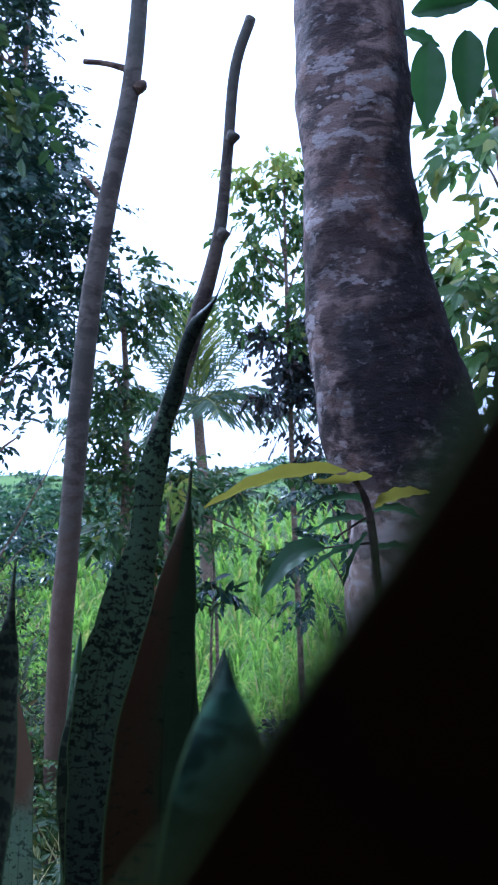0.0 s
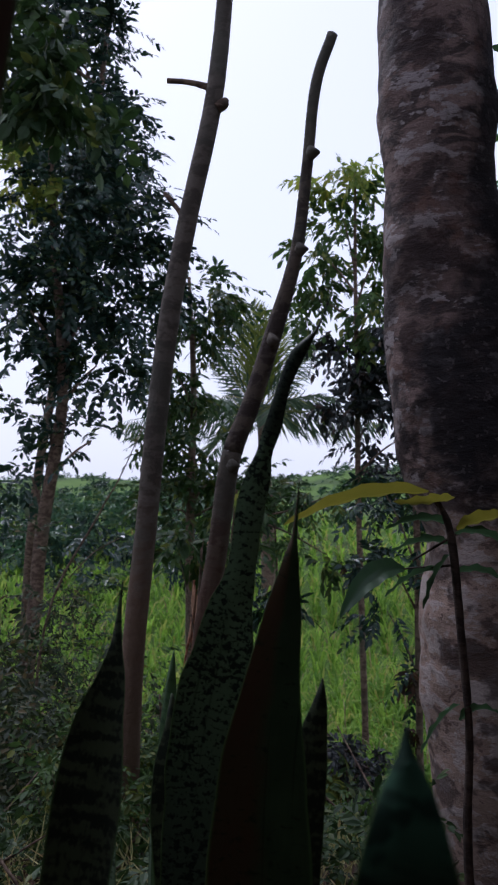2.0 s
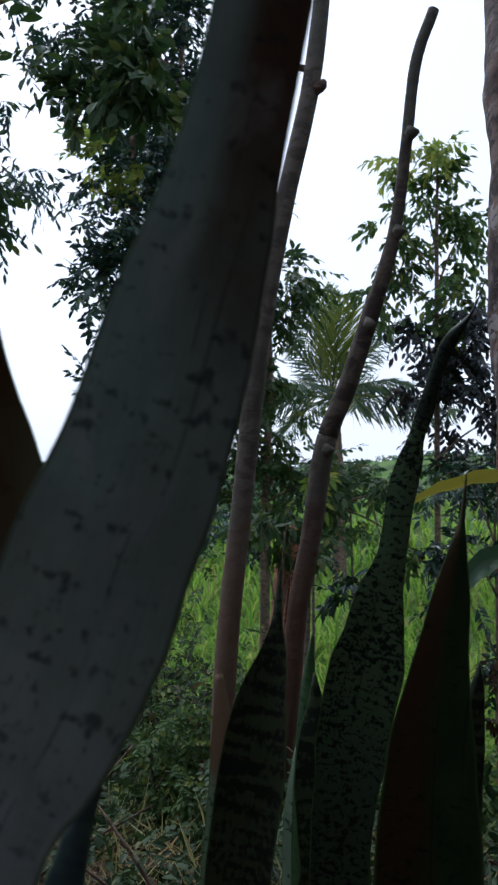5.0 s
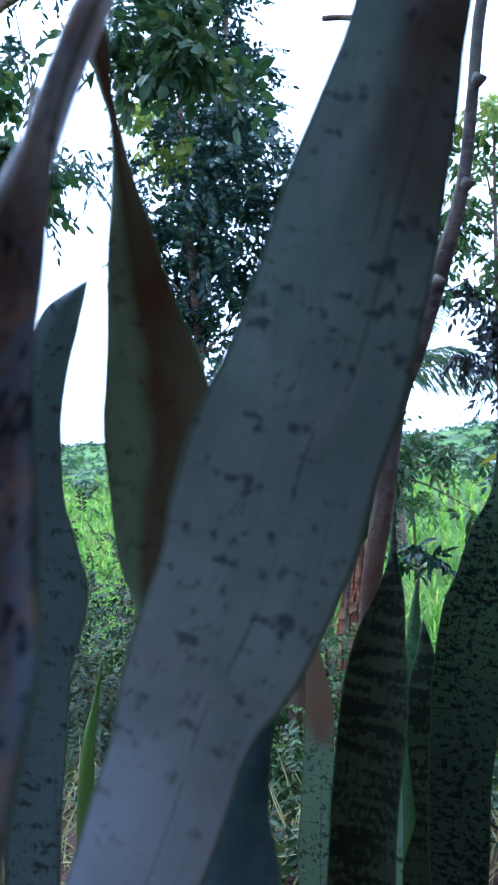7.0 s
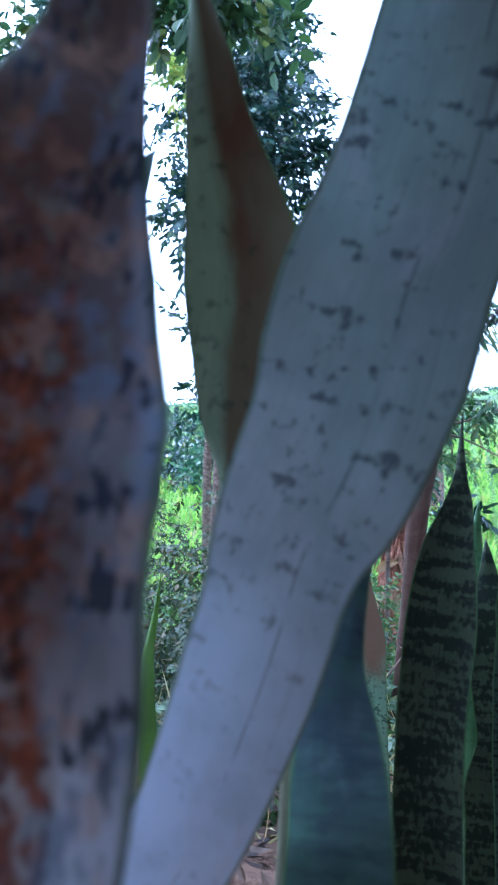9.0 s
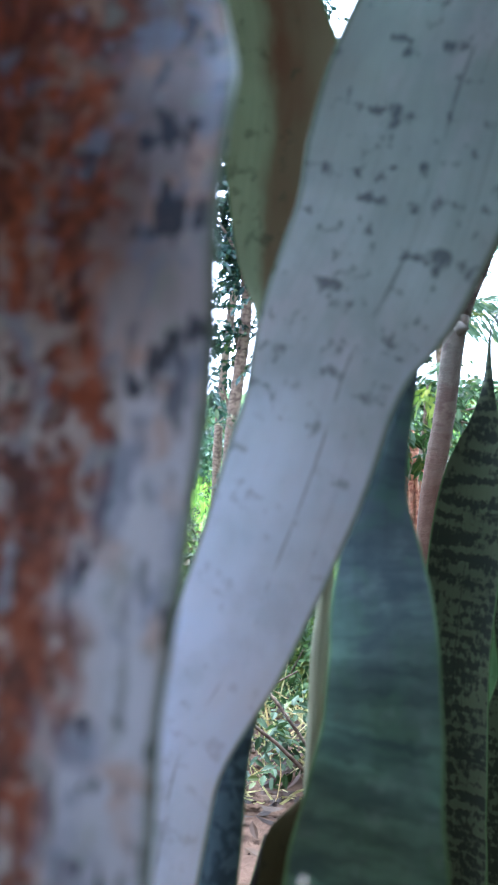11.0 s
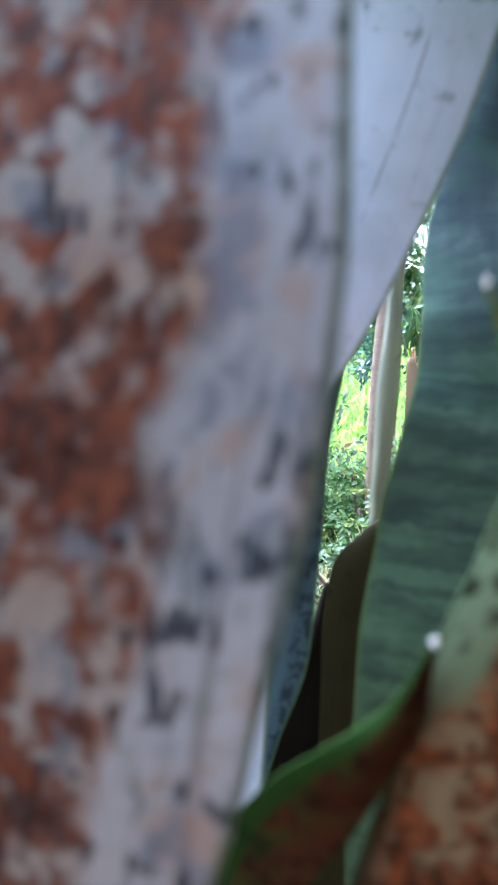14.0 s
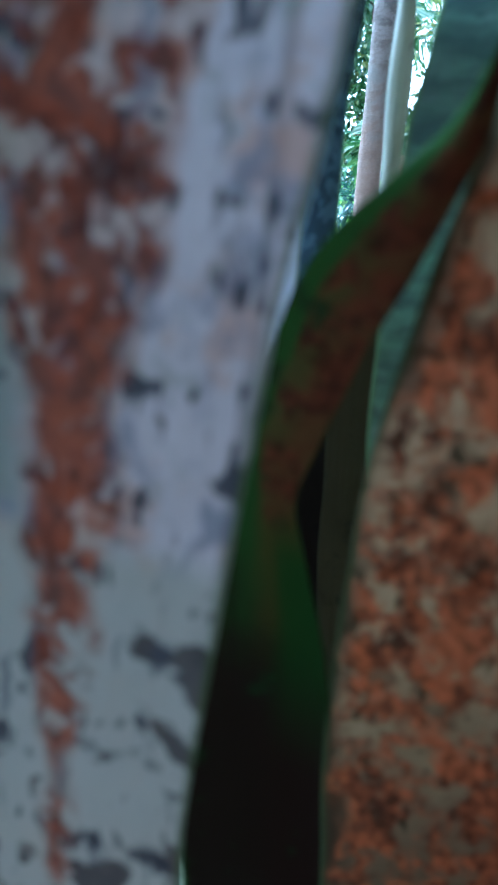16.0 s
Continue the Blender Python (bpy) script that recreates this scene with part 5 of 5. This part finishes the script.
LEAF_B = [(-0.288, 0.76, 0.4307, 0.03), (-0.2835, 0.77, 0.5273, 0.0285), (-0.2744, 0.78, 0.6065, 0.0301), (-0.2666, 0.79, 0.6751, 0.0226), (-0.2575, 0.798, 0.7156, 0.0117), (-0.255, 0.804, 0.7444, 0.0043), (-0.2538, 0.81, 0.7738, 0.0017), (-0.2522, 0.814, 0.7946, 0.0005)]
LEAF_S = [(-0.228, 0.93, 0.4, 0.032), (-0.224, 0.933, 0.455, 0.024), (-0.2265, 0.936, 0.514, 0.0265), (-0.2324, 0.94, 0.5773, 0.0199), (-0.2322, 0.95, 0.6195, 0.0105), (-0.2342, 0.955, 0.6563, 0.0009)]
LEAF_C = [(-0.2041, 0.88, 0.4627, 0.0289), (-0.2011, 0.88, 0.5282, 0.0305), (-0.1942, 0.88, 0.5832, 0.0336), (-0.1864, 0.88, 0.6383, 0.0364), (-0.1707, 0.88, 0.7099, 0.0327), (-0.1624, 0.88, 0.7584, 0.023), (-0.1551, 0.88, 0.7805, 0.0174), (-0.1503, 0.88, 0.8025, 0.0138), (-0.1415, 0.88, 0.8578, 0.0144), (-0.1341, 0.88, 0.8856, 0.0127), (-0.1265, 0.88, 0.9133, 0.0077), (-0.1189, 0.88, 0.9356, 0.009), (-0.1076, 0.88, 0.9746, 0.0066), (-0.0961, 0.88, 1.0024, 0.007), (-0.0721, 0.88, 1.0356, 0.0011), (-0.0601, 0.88, 1.0656, 0.0005)]
LEAF_D = [(-0.1268, 0.7385, 0.5699, 0.0408), (-0.1234, 0.744, 0.656, 0.0344), (-0.116, 0.7496, 0.7189, 0.0225), (-0.1074, 0.7551, 0.7693, 0.0155), (-0.1001, 0.7607, 0.8154, 0.0071), (-0.0964, 0.7629, 0.8388, 0.0022), (-0.0936, 0.764, 0.8638, 0.0011), (-0.092, 0.7651, 0.8829, 0.0002)]
LEAF_F = [(-0.094, 0.8199, 0.5283, 0.0144), (-0.0894, 0.8258, 0.5997, 0.016), (-0.083, 0.8316, 0.656, 0.0121), (-0.0765, 0.8352, 0.6858, 0.0056), (-0.0742, 0.8375, 0.7038, 0.0005)]
LEAF_E = [(-0.0589, 0.3584, 0.7304, 0.0223), (-0.0583, 0.3608, 0.7511, 0.0186), (-0.0577, 0.3631, 0.77, 0.014), (-0.0569, 0.3667, 0.7808, 0.0107), (-0.0562, 0.3714, 0.7894, 0.007), (-0.0558, 0.3749, 0.7976, 0.0028), (-0.0554, 0.3785, 0.8061, 0.0001)]
LEAF_A = [(-0.0472, 0.183, 0.8314, 0.0098), (-0.0435, 0.184, 0.836, 0.0098), (-0.0392, 0.1845, 0.8424, 0.0093), (-0.0344, 0.185, 0.8499, 0.0084), (-0.0299, 0.186, 0.858, 0.0073), (-0.0267, 0.188, 0.8661, 0.005), (-0.025, 0.19, 0.8772, 0.0005)]
LEAF_L = [(-0.3125, 0.352, 0.42, 0.0215), (-0.3085, 0.357, 0.47, 0.025), (-0.3035, 0.363, 0.52, 0.0275), (-0.2976, 0.3757, 0.5721, 0.0282), (-0.2955, 0.3819, 0.5977, 0.0239), (-0.2934, 0.3911, 0.6193, 0.0211), (-0.2935, 0.3993, 0.6385, 0.0199), (-0.2953, 0.41, 0.6559, 0.0194), (-0.2969, 0.4217, 0.6746, 0.0164), (-0.2973, 0.4285, 0.6912, 0.0113), (-0.2953, 0.4332, 0.7063, 0.0081), (-0.2916, 0.4394, 0.7262, 0.0056), (-0.2863, 0.4458, 0.7466, 0.0034), (-0.2787, 0.45, 0.7602, 0.0004)]
LEAF_N = [(-0.3473, 0.51, 0.5326, 0.0041), (-0.3444, 0.513, 0.5671, 0.0048), (-0.3418, 0.516, 0.5976, 0.0059), (-0.3389, 0.52, 0.6364, 0.0041), (-0.3378, 0.523, 0.665, 0.0026), (-0.3378, 0.526, 0.6881, 0.0004)]
LEAF_O = [(-0.3531, 0.2668, 0.4196, 0.022), (-0.3495, 0.2646, 0.4566, 0.0181), (-0.3471, 0.2628, 0.4831, 0.0121), (-0.3445, 0.2609, 0.5023, 0.0076), (-0.3381, 0.2587, 0.518, 0.0079), (-0.3324, 0.2566, 0.5319, 0.009), (-0.3267, 0.2547, 0.5449, 0.0093), (-0.32, 0.2533, 0.5548, 0.0086), (-0.3135, 0.2522, 0.5627, 0.0067), (-0.3077, 0.2512, 0.5698, 0.0049), (-0.3021, 0.25, 0.5779, 0.0031), (-0.297, 0.248, 0.592, 0.0004)]
LEAF_P = [(-0.3, 0.264, 0.405, 0.0345), (-0.2975, 0.264, 0.45, 0.0325), (-0.295, 0.263, 0.489, 0.0295), (-0.2915, 0.262, 0.52, 0.0255), (-0.2875, 0.262, 0.545, 0.0225), (-0.2835, 0.261, 0.565, 0.0195), (-0.2805, 0.26, 0.585, 0.0165), (-0.2785, 0.26, 0.6, 0.013), (-0.2785, 0.26, 0.612, 0.0092), (-0.28, 0.26, 0.622, 0.0058), (-0.283, 0.2595, 0.63, 0.003), (-0.287, 0.259, 0.64, 0.0014), (-0.29, 0.259, 0.648, 0.0005)]
LEAF_M = [(-0.4093, 1.2726, 0.2016, 0.0306), (-0.406, 1.2863, 0.3402, 0.0244), (-0.4049, 1.3, 0.4226, 0.0235), (-0.4114, 1.3137, 0.4888, 0.0159), (-0.4201, 1.3274, 0.5478, 0.0055)]
LEAF_Q = [(-0.266, 1.05, 0.36, 0.016), (-0.265, 1.06, 0.45, 0.016), (-0.262, 1.07, 0.52, 0.009), (-0.26, 1.08, 0.56, 0.001)]
LEAF_U = [(-0.558, 0.8, 0.4688, 0.0104), (-0.5615, 0.81, 0.5199, 0.0086), (-0.5632, 0.82, 0.5557, 0.0061), (-0.5588, 0.83, 0.5929, 0.0035), (-0.5521, 0.835, 0.638, 0.0006)]
LEAF_Y = [(-0.3629, 0.48, 0.3541, 0.016), (-0.3591, 0.485, 0.4191, 0.0156), (-0.3564, 0.49, 0.4743, 0.0159), (-0.3527, 0.492, 0.5073, 0.0156), (-0.3453, 0.495, 0.5245, 0.0093), (-0.3369, 0.497, 0.5385, 0.004), (-0.3277, 0.5, 0.5571, 0.0002)]
LEAF_Z = [(-0.4069, 0.53, 0.3087, 0.0236), (-0.4003, 0.53, 0.377, 0.019), (-0.3895, 0.535, 0.4315, 0.0092), (-0.3842, 0.535, 0.4606, 0.0049), (-0.3811, 0.54, 0.4834, 0.0017)]
LEAF_X = [(-0.3906, 0.395, 0.4354, 0.0097), (-0.3823, 0.4, 0.4686, 0.0111), (-0.3716, 0.405, 0.5028, 0.0118), (-0.3639, 0.41, 0.5447, 0.0096), (-0.3579, 0.415, 0.5885, 0.0074), (-0.3501, 0.42, 0.6197, 0.0053), (-0.3424, 0.425, 0.6437, 0.0006)]
LEAF_G = [(-0.25, 0.98, 0.52, 0.0105), (-0.246, 0.99, 0.6, 0.0095), (-0.2435, 1.0, 0.655, 0.006), (-0.24, 1.0, 0.692, 0.0006)]
GROUP = "snake plants in the bed"
top = thing("snake_plant", (-0.36, 0.23, 0), "snake plant with pale rust-stained and dark narrow leaves", "plant", GROUP)
blade("leaf", LEAF_K, skin_k, top, "pale grey leaf blotched with rust", twist=[(0, 0), (0.72, 0), (0.82, 38), (0.85, 28), (0.885, -33), (1, -48)], seed=1)
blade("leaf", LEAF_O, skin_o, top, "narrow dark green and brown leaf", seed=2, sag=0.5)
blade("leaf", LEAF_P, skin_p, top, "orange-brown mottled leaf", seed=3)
for tip in (LEAF_O[-1], LEAF_P[-1]):
    dab = [(tip[0], tip[1], tip[2] - 0.001, 0.0003), (tip[0], tip[1], tip[2] - 0.0003, 0.0006), (tip[0], tip[1], tip[2] + 0.0006, 0.0005), (tip[0], tip[1], tip[2] + 0.0011, 0.0002)]
    under("leaf_tip", mesh_from("leaf_tip", *tube(dab, 8, 0.05, 3), skin_tip, True), top, "dry whitish leaf tip")
blade("leaf", LEAF_X, skin_x, top, "narrow grey-green spotted leaf", seed=13)
top = thing("snake_plant", (-0.36, 0.39, 0), "snake plant with a broad pale dotted leaf", "plant", GROUP)
blade("leaf", LEAF_H, skin_h, top, "broad pale leaf with small dark marks", seed=5, sag=0.12)
blade("leaf", LEAF_L, skin_l, top, "green cross-banded leaf", seed=6)
blade("leaf", LEAF_N, skin_n, top, "pale yellowish leaf edge", seed=7, foot=(-0.36, 0.46))
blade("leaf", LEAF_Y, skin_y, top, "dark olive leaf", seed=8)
blade("leaf", LEAF_Z, skin_z, top, "near-black blade filling the gap", seed=14)
top = thing("snake_plant", (-0.47, 0.64, 0), "snake plant with pointed olive and grey leaves", "plant", GROUP)
blade("leaf", LEAF_I, skin_i, top, "twisted olive leaf with brown side", seed=9)
blade("leaf", LEAF_J, skin_j, top, "grey-green leaf with a hooked tip", seed=10)
blade("leaf", LEAF_U, skin_u, top, "short yellow-green leaf lit through", seed=11)
top = thing("snake_plant", (-0.2, 0.75, 0), "snake plant with spotted and dark spiked leaves", "plant", GROUP)
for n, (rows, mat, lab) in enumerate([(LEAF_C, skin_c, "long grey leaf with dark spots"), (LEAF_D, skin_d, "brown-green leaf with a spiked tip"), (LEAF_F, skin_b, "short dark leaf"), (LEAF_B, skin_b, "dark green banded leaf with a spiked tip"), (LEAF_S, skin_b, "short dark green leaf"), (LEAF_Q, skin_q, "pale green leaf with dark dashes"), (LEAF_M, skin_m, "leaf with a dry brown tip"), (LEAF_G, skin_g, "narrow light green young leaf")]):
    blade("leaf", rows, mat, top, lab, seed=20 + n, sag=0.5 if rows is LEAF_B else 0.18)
top = thing("snake_plant", (-0.08, 0.27, 0), "snake plant with a dark brown leaning leaf close by", "plant", GROUP)
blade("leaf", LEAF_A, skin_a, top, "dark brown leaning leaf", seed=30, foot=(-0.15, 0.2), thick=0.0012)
blade("leaf", LEAF_E, skin_e, top, "bluish green banded leaf", seed=31)

# added low dark blades that stand in for deep shade at the clump's foot
r = np.random.default_rng(91)
top = thing("snake_plant", (-0.33, 0.42, 0), "added low dark blades filling the foot of the clump", "plant", GROUP)
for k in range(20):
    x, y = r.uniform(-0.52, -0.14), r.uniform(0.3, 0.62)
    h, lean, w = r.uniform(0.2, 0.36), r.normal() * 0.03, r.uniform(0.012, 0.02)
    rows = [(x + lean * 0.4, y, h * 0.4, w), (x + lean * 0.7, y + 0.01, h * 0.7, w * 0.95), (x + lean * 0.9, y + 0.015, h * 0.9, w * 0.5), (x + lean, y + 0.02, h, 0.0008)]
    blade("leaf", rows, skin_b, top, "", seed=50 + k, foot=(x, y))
